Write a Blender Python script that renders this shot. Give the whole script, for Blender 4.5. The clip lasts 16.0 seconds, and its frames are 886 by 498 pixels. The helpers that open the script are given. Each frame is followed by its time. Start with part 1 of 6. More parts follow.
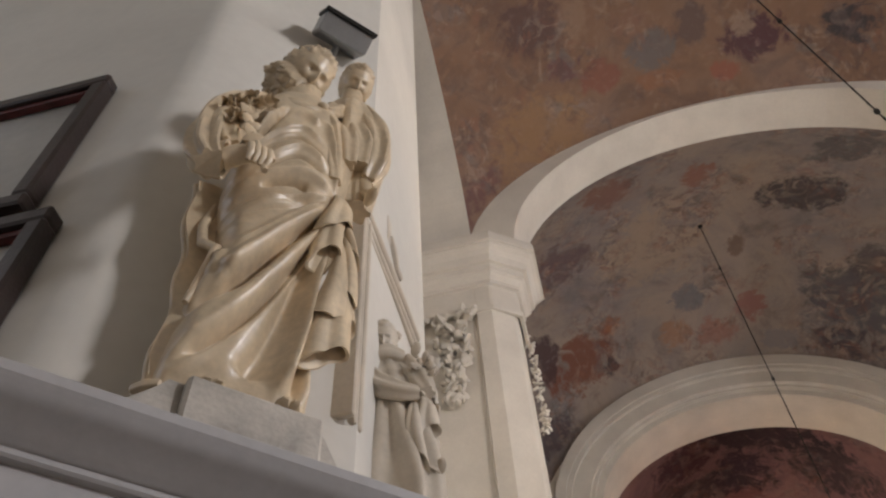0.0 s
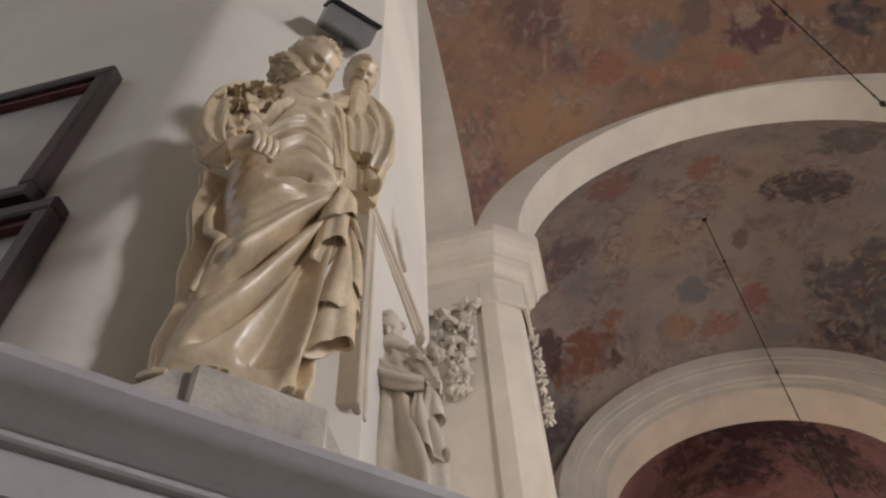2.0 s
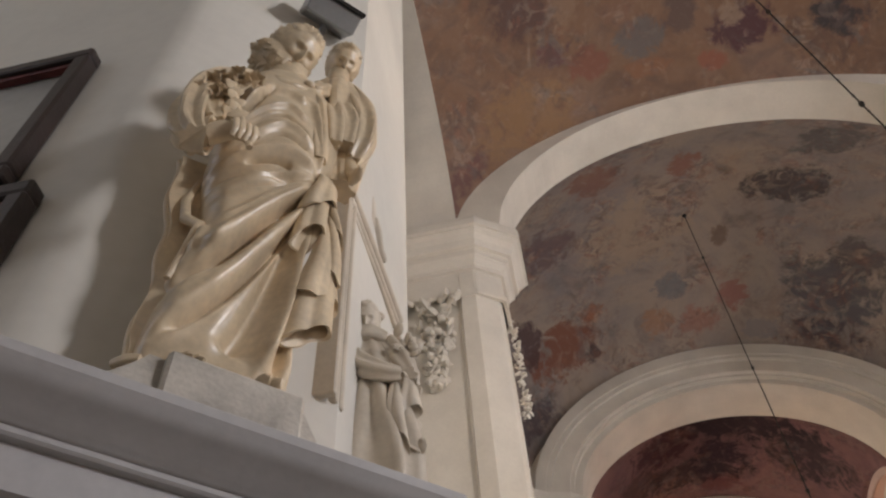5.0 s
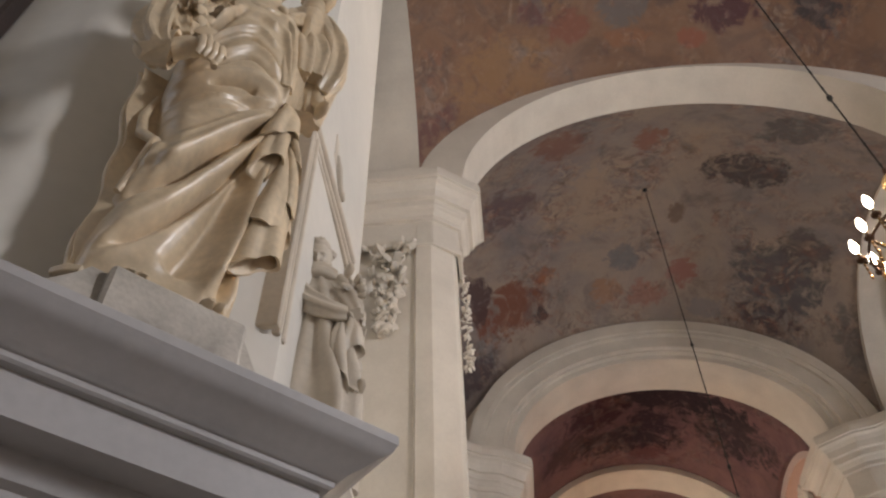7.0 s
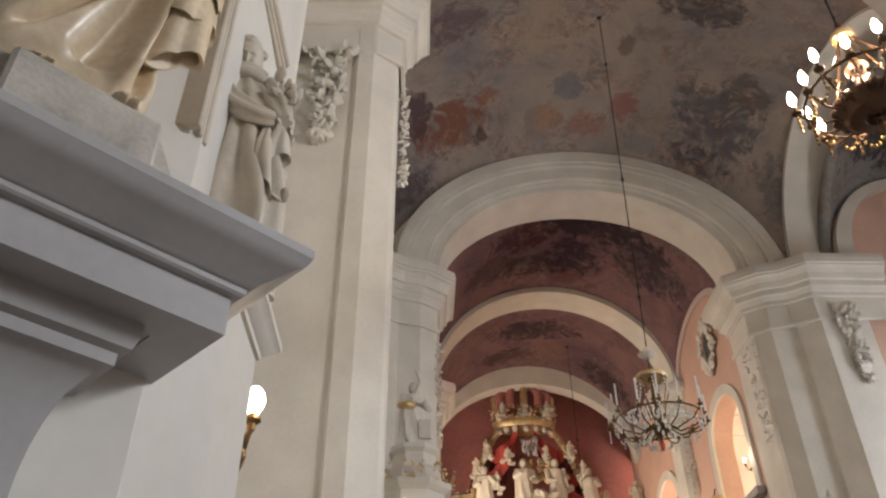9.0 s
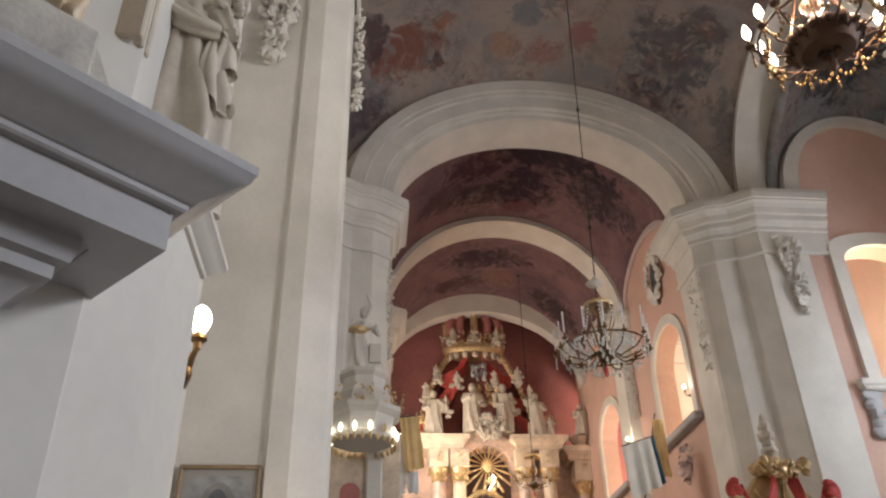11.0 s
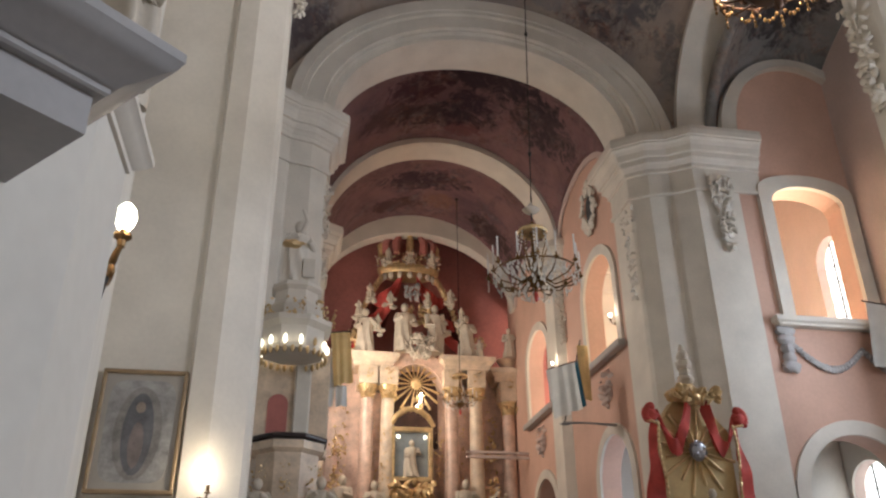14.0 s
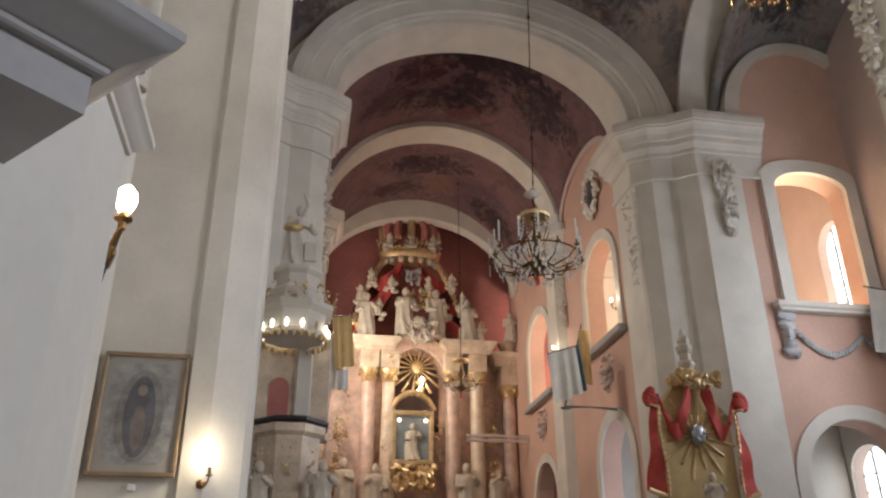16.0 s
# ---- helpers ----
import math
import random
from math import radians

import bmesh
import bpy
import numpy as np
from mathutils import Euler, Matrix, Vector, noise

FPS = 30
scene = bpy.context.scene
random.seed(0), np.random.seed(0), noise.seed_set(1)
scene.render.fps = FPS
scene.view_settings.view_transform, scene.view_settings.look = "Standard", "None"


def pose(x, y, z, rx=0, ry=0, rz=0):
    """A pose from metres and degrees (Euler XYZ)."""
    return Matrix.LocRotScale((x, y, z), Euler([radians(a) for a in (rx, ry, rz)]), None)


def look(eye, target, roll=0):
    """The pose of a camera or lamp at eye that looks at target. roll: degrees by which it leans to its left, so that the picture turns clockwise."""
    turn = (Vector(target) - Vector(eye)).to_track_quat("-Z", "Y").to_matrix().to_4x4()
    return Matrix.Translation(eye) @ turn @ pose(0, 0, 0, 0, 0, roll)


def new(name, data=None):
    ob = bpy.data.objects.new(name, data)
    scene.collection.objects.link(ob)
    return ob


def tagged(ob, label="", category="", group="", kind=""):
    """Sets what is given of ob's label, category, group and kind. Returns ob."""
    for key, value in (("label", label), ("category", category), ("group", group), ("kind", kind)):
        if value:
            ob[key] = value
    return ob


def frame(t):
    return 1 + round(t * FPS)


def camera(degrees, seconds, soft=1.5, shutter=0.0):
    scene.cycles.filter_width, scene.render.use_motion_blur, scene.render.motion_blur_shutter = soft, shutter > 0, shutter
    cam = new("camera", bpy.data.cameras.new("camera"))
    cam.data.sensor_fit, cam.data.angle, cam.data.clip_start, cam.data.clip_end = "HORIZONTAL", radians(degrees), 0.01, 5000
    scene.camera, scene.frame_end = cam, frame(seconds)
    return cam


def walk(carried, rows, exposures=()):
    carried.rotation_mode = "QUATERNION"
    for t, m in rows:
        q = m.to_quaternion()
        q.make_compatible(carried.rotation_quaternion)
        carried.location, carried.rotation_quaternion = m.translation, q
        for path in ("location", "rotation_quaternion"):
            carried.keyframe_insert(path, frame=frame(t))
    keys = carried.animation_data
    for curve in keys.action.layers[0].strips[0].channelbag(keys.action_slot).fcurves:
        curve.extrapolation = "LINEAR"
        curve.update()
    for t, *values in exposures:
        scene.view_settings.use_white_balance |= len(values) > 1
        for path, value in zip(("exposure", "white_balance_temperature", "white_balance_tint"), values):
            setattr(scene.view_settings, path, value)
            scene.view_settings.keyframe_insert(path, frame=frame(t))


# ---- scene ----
cam = camera(56.92, 16.0, soft=2.3)
PATH = (
    (0, pose(-0.0808, -0.0890, 1.6161, 144.603, 2.447, 13.415)),
    (0.5, pose(-0.0825, -0.0858, 1.6125, 144.337, 2.257, 13.223)),
    (1, pose(-0.0810, -0.0879, 1.6120, 144.460, 2.325, 13.028)),
    (1.5, pose(-0.0845, -0.0825, 1.6054, 144.234, 2.105, 13.307)),
    (2, pose(-0.0847, -0.0859, 1.6066, 144.119, 2.178, 13.505)),
    (2.5, pose(-0.0839, -0.0822, 1.6074, 144.206, 2.314, 13.338)),
    (3, pose(-0.0819, -0.0855, 1.6087, 144.527, 2.083, 13.076)),
    (3.5, pose(-0.0823, -0.0866, 1.6071, 144.444, 2.170, 13.000)),
    (6, pose(-0.0786, -0.0675, 1.6105, 142.546, 2.155, 9.348)),
    (6.5, pose(-0.0797, -0.0621, 1.6127, 141.885, 1.370, 7.461)),
    (7, pose(-0.0766, -0.0592, 1.6085, 139.817, 1.201, 5.361)),
    (7.5, pose(-0.0732, -0.0501, 1.6099, 135.770, -0.334, 1.886)),
    (8, pose(-0.0710, -0.0361, 1.6434, 133.067, -0.743, -0.567)),
    (8.5, pose(-0.0470, -0.0567, 1.6338, 128.895, -0.171, -0.107)),
    (9, pose(-0.0453, -0.0463, 1.6475, 126.735, 0.290, -1.455)),
    (11.5, pose(-0.0165, -0.0370, 1.6229, 120.442, 0.954, -5.964)),
    (12, pose(-0.0100, -0.0288, 1.6150, 119.403, 0.772, -7.539)),
    (12.5, pose(-0.0043, -0.0210, 1.6097, 118.937, 0.716, -8.402)),
    (13, pose(-0.0024, -0.0221, 1.6023, 118.010, 0.303, -8.939)),
    (13.5, pose(-0.0001, -0.0218, 1.6008, 117.241, 0.237, -9.422)),
    (14, pose(0.0004, -0.0145, 1.5978, 116.156, 0.466, -10.037)),
    (14.5, pose(0.0005, -0.0043, 1.6039, 115.789, 0.419, -10.168)),
    (15, pose(0.0018, -0.0028, 1.6001, 115.209, 0.334, -9.922)),
    (15.5, pose(0.0037, -0.0038, 1.5903, 115.097, 0.297, -9.970)),
    (16, pose(0.0002, 0.0002, 1.6001, 115.063, 0.293, -10.025)),
)
walk(cam, PATH, exposures=((0, -0.18, 6200, 14), (7, -0.18, 6200, 14), (9, -0.10, 5950, 10), (12, -0.27, 5680, 10), (16, -0.42, 5680, 10)))

# ---- world and light ----
world = bpy.data.worlds.new("sky")
scene.world = world
world.use_nodes = True
sky = world.node_tree.nodes.new("ShaderNodeTexSky")
sky.sky_type, sky.sun_disc = "NISHITA", False
sky.sun_elevation, sky.sun_rotation = radians(38), radians(70)
world.node_tree.links.new(sky.outputs[0], world.node_tree.nodes["Background"].inputs[0])
world.node_tree.nodes["Background"].inputs[1].default_value = 0.12
sun = new("sun", bpy.data.lights.new("sun", "SUN"))
sun.data.energy, sun.data.angle, sun.data.color = 3.0, radians(0.5), (1.0, 0.93, 0.82)
sun.matrix_world = look((30, 8, 30), (5, 12, 3))


def daylight_lamp(x, y, z, tx, ty, tz, w, h, watts, colour=(0.9, 0.95, 1.0)):
    """An area lamp of daylight, at a window opening or added where there is none."""
    ob = new("daylight_area", bpy.data.lights.new("daylight_area", "AREA"))
    ob.data.shape, ob.data.size, ob.data.size_y, ob.data.energy, ob.data.color = "RECTANGLE", w, h, watts, colour
    ob.matrix_world = look((x, y, z), (tx, ty, tz))
    return ob


def bulb_light(x, y, z, watts, r=0.03, colour=(1.0, 0.78, 0.5)):
    ob = new("bulb_glow", bpy.data.lights.new("bulb_glow", "POINT"))
    ob.data.energy, ob.data.shadow_soft_size, ob.data.color = watts, r, colour
    ob.location = (x, y, z)
    return ob


daylight_lamp(11.9, -1.4, 7.0, -1, 1.6, 4.0, 1.3, 2.4, 1080, (1.0, 0.97, 0.93))
daylight_lamp(11.9, 3.9, 7.4, 0, 5.0, 6.5, 2.8, 4.0, 200)
# weak fill lamp added before the solid west wall, no window there
daylight_lamp(3.6, -9.6, 9.0, 3.6, 5.0, 9.0, 3.6, 4.5, 22)
daylight_lamp(11.9, 11.4, 7.3, 5.0, 10.0, 7.0, 1.8, 3.2, 220)
daylight_lamp(11.9, 15.4, 8.9, 9.0, 15.6, 8.6, 0.9, 2.2, 260, (1.0, 0.8, 0.5))
daylight_lamp(11.9, 15.7, 4.0, 9.0, 14.9, 4.0, 1.1, 1.6, 10)
# added lamp that lifts the upper left wall, from an unseen opening
daylight_lamp(-6.9, -3.0, 7.6, -2.4, 1.2, 6.2, 2.4, 3.6, 38)
# two lamps added inside the passage to brighten the low choir arches, without windows
daylight_lamp(8.3, 16.2, 4.0, 8.5, 22.0, 4.3, 1.2, 2.2, 55)
daylight_lamp(8.2, 26.6, 4.0, 8.4, 20.0, 4.3, 1.2, 2.2, 45)
daylight_lamp(11.9, 17.9, 9.3, 7.0, 17.4, 8.4, 1.2, 2.2, 220, (1.0, 0.82, 0.58))
daylight_lamp(11.9, 22.6, 8.9, 4.0, 22.6, 7.5, 2.0, 2.6, 560, (1.0, 0.82, 0.58))
# two lamps added by the unseen left openings to brighten apse and right choir wall
daylight_lamp(0.3, 22.6, 8.9, 5.2, 26.0, 10.5, 1.8, 2.6, 270, (1.0, 0.82, 0.6))
daylight_lamp(0.3, 17.4, 8.9, 7.0, 18.2, 5.8, 1.8, 2.6, 210, (1.0, 0.88, 0.7))
# ---- materials ----
def material(name, colour, rough=0.6, metal=0.0, spots=(), bump=0.0, scale=6.0, fine=60.0, vary=0.12, gloss=0.5):
    """A surface with variation at two scales, grain and relief. spots: (x, y, z, radius, colour) painted patches with ragged edges."""
    m = bpy.data.materials.new(name)
    m.use_nodes = True
    nt = m.node_tree
    n, link = nt.nodes, nt.links.new
    b = n["Principled BSDF"]
    b.inputs["Roughness"].default_value, b.inputs["Metallic"].default_value = rough, metal
    b.inputs["Specular IOR Level"].default_value = gloss
    geo = n.new("ShaderNodeNewGeometry")
    big = n.new("ShaderNodeTexNoise")
    big.inputs["Scale"].default_value, big.inputs["Detail"].default_value = scale, 6
    small = n.new("ShaderNodeTexNoise")
    small.inputs["Scale"].default_value, small.inputs["Detail"].default_value = fine, 4
    link(geo.outputs["Position"], big.inputs["Vector"])
    link(geo.outputs["Position"], small.inputs["Vector"])
    mix = n.new("ShaderNodeMix")
    mix.data_type = "RGBA"
    dark = [c * (1 - 2.2 * vary) for c in colour]
    light = [min(1.0, c * (1 + vary)) for c in colour]
    mix.inputs["A"].default_value, mix.inputs["B"].default_value = (*dark, 1), (*light, 1)
    add = n.new("ShaderNodeMath")
    add.operation = "MULTIPLY_ADD"
    add.inputs[1].default_value = 0.35
    link(small.outputs["Fac"], add.inputs[0])
    link(big.outputs["Fac"], add.inputs[2])
    ramp = n.new("ShaderNodeMapRange")
    ramp.inputs[1].default_value, ramp.inputs[2].default_value = 0.42, 0.92
    link(add.outputs[0], ramp.inputs[0])
    link(ramp.outputs[0], mix.inputs["Factor"])
    link(mix.outputs["Result"], b.inputs["Base Color"])
    if bump:
        bp = n.new("ShaderNodeBump")
        bp.inputs["Strength"].default_value, bp.inputs["Distance"].default_value = bump, 0.02
        link(add.outputs[0], bp.inputs["Height"])
        link(bp.outputs[0], b.inputs["Normal"])
    return m


def glow(name, colour, strength):
    m = bpy.data.materials.new(name)
    m.use_nodes = True
    b = m.node_tree.nodes["Principled BSDF"]
    b.inputs["Base Color"].default_value = (*colour, 1)
    b.inputs["Emission Color"].default_value, b.inputs["Emission Strength"].default_value = (*colour, 1), strength
    return m


def fresco(name, grounds, spots, seed, tone=1.0):
    """Painted plaster: drifting clouds of the ground colours, then ragged patches (x, y, radius x, radius y, colour, strength)."""
    m = bpy.data.materials.new(name)
    m.use_nodes = True
    nt = m.node_tree
    n, link = nt.nodes, nt.links.new
    b = n["Principled BSDF"]
    b.inputs["Roughness"].default_value = 0.85
    b.inputs["Specular IOR Level"].default_value = 0.2
    geo = n.new("ShaderNodeNewGeometry")
    shift = n.new("ShaderNodeVectorMath")
    shift.operation = "ADD"
    shift.inputs[1].default_value = (seed * 3.7, seed * 1.9, seed)
    link(geo.outputs["Position"], shift.inputs[0])

    def cloud(scale, detail=8, rough=0.6, twist=0.6):
        t = n.new("ShaderNodeTexNoise")
        t.inputs["Scale"].default_value, t.inputs["Detail"].default_value = scale, detail
        t.inputs["Roughness"].default_value, t.inputs["Distortion"].default_value = rough, twist
        link(shift.outputs[0], t.inputs["Vector"])
        return t

    base = cloud(0.32)
    ramp = n.new("ShaderNodeValToRGB")
    e = ramp.color_ramp.elements
    for i, g in enumerate(grounds):
        at = 0.3 + 0.42 * i / (len(grounds) - 1)
        el = e[i] if i < 2 else e.new(at)
        el.position, el.color = at, (*g, 1)
    link(base.outputs["Fac"], ramp.inputs["Fac"])
    out = ramp.outputs["Color"]

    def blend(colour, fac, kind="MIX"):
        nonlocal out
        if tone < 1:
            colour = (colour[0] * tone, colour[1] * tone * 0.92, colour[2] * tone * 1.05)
        mx = n.new("ShaderNodeMix")
        mx.data_type, mx.blend_type = "RGBA", kind
        mx.inputs["B"].default_value = (*colour, 1)
        link(out, mx.inputs["A"])
        link(fac, mx.inputs["Factor"])
        out = mx.outputs["Result"]

    def ranged(src, lo, hi, top=1.0):
        r = n.new("ShaderNodeMapRange")
        r.inputs[1].default_value, r.inputs[2].default_value, r.inputs[4].default_value = lo, hi, top
        link(src, r.inputs[0])
        return r.outputs[0]

    drift = cloud(0.9, 9, 0.62, 1.2)
    blend((0.11, 0.085, 0.08), ranged(drift.outputs["Fac"], 0.53, 0.70, 0.5))
    warm = cloud(0.7, 7, 0.6, 0.8)
    blend((0.33, 0.2, 0.12), ranged(warm.outputs["Color"], 0.52, 0.7, 0.4))
    sep = n.new("ShaderNodeSeparateXYZ")
    link(geo.outputs["Position"], sep.inputs[0])
    edge = cloud(2.0, 7, 0.62, 1.4)
    wob = n.new("ShaderNodeMath")
    wob.operation = "MULTIPLY_ADD"
    wob.inputs[1].default_value, wob.inputs[2].default_value = 4.4, -2.2
    link(edge.outputs["Fac"], wob.inputs[0])
    lace = cloud(6.0, 4, 0.55, 1.2)
    wob2 = n.new("ShaderNodeMath")
    wob2.operation = "MULTIPLY_ADD"
    wob2.inputs[1].default_value = 1.2
    link(lace.outputs["Fac"], wob2.inputs[0])
    link(wob.outputs[0], wob2.inputs[2])
    wob = n.new("ShaderNodeMath")
    wob.operation = "SUBTRACT"
    wob.inputs[1].default_value = 0.6
    link(wob2.outputs[0], wob.inputs[0])
    for x, y, rx, ry, colour, amount in spots:
        terms = []
        for axis, c, r in (("X", x, rx), ("Y", y, ry)):
            d = n.new("ShaderNodeMath")
            d.operation = "MULTIPLY_ADD"
            d.inputs[1].default_value, d.inputs[2].default_value = 1 / r, -c / r
            link(sep.outputs[axis], d.inputs[0])
            s = n.new("ShaderNodeMath")
            s.operation = "MULTIPLY"
            link(d.outputs[0], s.inputs[0])
            link(d.outputs[0], s.inputs[1])
            terms.append(s)
        t = n.new("ShaderNodeMath")
        t.operation = "ADD"
        link(terms[0].outputs[0], t.inputs[0])
        link(terms[1].outputs[0], t.inputs[1])
        u = n.new("ShaderNodeMath")
        u.operation = "ADD"
        link(t.outputs[0], u.inputs[0])
        link(wob.outputs[0], u.inputs[1])
        blend(colour, ranged(u.outputs[0], 1.2, 0.5, amount))
    # brushwork: small ragged patches of figure colour gathered on drifting clouds
    crowd = cloud(0.85, 5, 0.55, 0.9)
    for k, (colour, sc) in enumerate((((0.27, 0.13, 0.09), 1.7), ((0.10, 0.075, 0.07), 1.5), ((0.42, 0.32, 0.25), 2.3), ((0.18, 0.18, 0.18), 1.3), ((0.13, 0.09, 0.08), 3.6))):
        patch = cloud(sc, 4, 0.5, 2.2)
        both = n.new("ShaderNodeMath")
        both.operation = "MULTIPLY"
        sh = n.new("ShaderNodeVectorMath")
        sh.operation = "ADD"
        sh.inputs[1].default_value = (11.0 * (k + 1), 7.0 * k, 0)
        link(shift.outputs[0], sh.inputs[0])
        link(sh.outputs[0], patch.inputs["Vector"])
        link(ranged(patch.outputs["Fac"], 0.52, 0.62, 0.95), both.inputs[0])
        link(ranged(crowd.outputs["Fac"], 0.45 + 0.03 * (k % 2), 0.64, 0.5), both.inputs[1])
        blend(colour, both.outputs[0])
    grain = cloud(9.0, 5, 0.6, 0.3)
    blend((0.5, 0.44, 0.4), ranged(grain.outputs["Fac"], 0.55, 0.8, 0.12))
    grime = cloud(3.6, 6, 0.6, 0.6)
    blend((0.12, 0.09, 0.08), ranged(grime.outputs["Fac"], 0.54, 0.78, 0.28))
    link(out, b.inputs["Base Color"])
    return m


PLASTER = material("white_plaster", (0.66, 0.63, 0.57), 0.75, scale=0.9, fine=14, vary=0.05, bump=0.08)
STUCCO = material("cream_stucco", (0.70, 0.65, 0.57), 0.7, scale=1.6, fine=22, vary=0.06, bump=0.1)
GREYSTONE = material("grey_painted_stone", (0.42, 0.405, 0.40), 0.55, scale=2.5, fine=35, vary=0.08, bump=0.08)
PINK = material("salmon_plaster", (0.63, 0.41, 0.315), 0.8, scale=0.8, fine=12, vary=0.08, bump=0.06)
PALEPINK = material("pale_pink_plaster", (0.62, 0.50, 0.45), 0.75, scale=0.8, fine=12, vary=0.07, bump=0.06)
RED = material("crimson_plaster", (0.50, 0.19, 0.165), 0.85, scale=0.7, fine=8, vary=0.16)
STATUE = material("cream_gilded_wood", (0.70, 0.565, 0.385), 0.33, 0.0, scale=5, fine=40, vary=0.14, bump=0.05, gloss=0.6)
PLINTH = material("grey_cream_stone", (0.50, 0.46, 0.40), 0.75, scale=9, fine=70, vary=0.16, bump=0.3)
IVORY = material("ivory_painted_wood", (0.60, 0.53, 0.43), 0.45, scale=5, fine=45, vary=0.1, bump=0.1)
GOLD = material("worn_gilding", (0.72, 0.53, 0.28), 0.42, 0.65, scale=7, fine=50, vary=0.16, bump=0.2)
BRASS = material("dark_brass", (0.20, 0.12, 0.05), 0.35, 0.9, scale=9, fine=60, vary=0.15)
IRON = material("black_iron", (0.03, 0.028, 0.026), 0.5, 0.6, scale=9, fine=60)
DARKWOOD = material("black_stained_wood", (0.035, 0.022, 0.02), 0.35, scale=6, fine=70, vary=0.2, bump=0.2)
REDWOOD = material("dark_red_carving", (0.12, 0.025, 0.022), 0.5, scale=14, fine=80, vary=0.25, bump=0.4)
GLASSPAPER = material("glazed_grey_print", (0.52, 0.52, 0.5), 0.22, scale=1.6, fine=20, vary=0.08)
MARBLE = material("pink_marble", (0.70, 0.50, 0.40), 0.35, scale=2.6, fine=16, vary=0.2, bump=0.03)
PALEMARBLE = material("cream_marble", (0.74, 0.60, 0.45), 0.35, scale=3, fine=18, vary=0.16, bump=0.03)
CLOTHRED = material("red_cloth", (0.52, 0.07, 0.055), 0.75, scale=5, fine=90, vary=0.16, bump=0.15)
CLOTHWHITE = material("white_cloth", (0.72, 0.72, 0.7), 0.8, scale=4, fine=80, vary=0.06)
CLOTHYELLOW = material("yellow_cloth", (0.82, 0.60, 0.28), 0.8, scale=4, fine=80, vary=0.08)
CLOTHBLUE = material("blue_cloth", (0.04, 0.16, 0.24), 0.8, scale=4, fine=80, vary=0.1)
STEEL = material("grey_painted_metal", (0.30, 0.30, 0.30), 0.4, 0.3, scale=6, fine=40, vary=0.08)
STONEFLOOR = material("stone_floor", (0.30, 0.27, 0.24), 0.5, scale=1.2, fine=20, vary=0.15)
CRYSTAL = material("cut_glass", (0.75, 0.74, 0.7), 0.08, scale=20, fine=90, vary=0.05, gloss=1.0)
FRAMEWOOD = material("pale_gilt_wood", (0.30, 0.21, 0.12), 0.4, 0.2, scale=9, fine=60, vary=0.15)
SMALLBULB = glow("small_lit_bulb", (1.0, 0.86, 0.6), 5.0)
BULB = glow("lit_bulb", (1.0, 0.86, 0.62), 22.0)
PANE = glow("bright_daylight_pane", (1.0, 0.95, 0.84), 3.2)

SKYGREY, HAZE, UMBER = (0.24, 0.21, 0.2), (0.34, 0.27, 0.22), (0.16, 0.10, 0.08)
DUSK, SMOKE = (0.07, 0.055, 0.055), (0.10, 0.095, 0.095)
# ---- mesh helpers ----
def link_mesh(name, bm, mat, parent=None, smooth=False):
    bmesh.ops.recalc_face_normals(bm, faces=bm.faces)
    me = bpy.data.meshes.new(name)
    bm.to_mesh(me)
    bm.free()
    if smooth:
        me.polygons.foreach_set("use_smooth", [True] * len(me.polygons))
        me.set_sharp_from_angle(angle=radians(38))
    me.materials.append(mat)
    ob = new(name, me)
    ob.parent = parent
    return ob


def part(name, bm, mat, parent, label="", smooth=True):
    return tagged(link_mesh(name, bm, mat, parent, smooth), label)


def structure(name, bm, mat, label, smooth=False):
    return tagged(link_mesh(name, bm, mat, None, smooth), label, name.split("_")[0], kind="structure")


def thing(name, m, label, category, group=""):
    ob = new(name)
    ob.empty_display_size = 0.2
    ob.matrix_world = m
    return tagged(ob, label, category, group)


def loft(bm, rings, cap=True, closed=True):
    vs = [[bm.verts.new(p) for p in r] for r in rings]
    k = len(rings[0])
    for a, b in zip(vs, vs[1:]):
        for i in range(k if closed else k - 1):
            j = (i + 1) % k
            bm.faces.new((a[i], a[j], b[j], b[i]))
    if cap and closed:
        bm.faces.new(vs[0][::-1])
        bm.faces.new(vs[-1])
    return vs


def prism(bm, poly, z0, z1, bevel=0.0):
    """A vertical block over the polygon (x, y)."""
    loft(bm, [[(x, y, z0) for x, y in poly], [(x, y, z1) for x, y in poly]])


def block(bm, x0, x1, y0, y1, z0, z1, b=0.0):
    if b:
        poly = [(x0 + b, y0), (x1 - b, y0), (x1, y0 + b), (x1, y1 - b), (x1 - b, y1), (x0 + b, y1), (x0, y1 - b), (x0, y0 + b)]
        small = [(x0 + b, y0 + b * 0.6), (x1 - b, y0 + b * 0.6), (x1 - b * 0.6, y0 + b), (x1 - b * 0.6, y1 - b), (x1 - b, y1 - b * 0.6), (x0 + b, y1 - b * 0.6),
                 (x0 + b * 0.6, y1 - b), (x0 + b * 0.6, y0 + b)]
        loft(bm, [[(*p, z0) for p in small], [(*p, z0 + b) for p in poly], [(*p, z1 - b) for p in poly], [(*p, z1) for p in small]])
    else:
        prism(bm, [(x0, y0), (x1, y0), (x1, y1), (x0, y1)], z0, z1)


def lathe(bm, profile, seg=20, at=(0, 0, 0), sq=1.0):
    loft(bm, [[(at[0] + r * math.cos(2 * math.pi * i / seg), at[1] + r * sq * math.sin(2 * math.pi * i / seg), at[2] + z) for i in range(seg)] for r, z in profile])


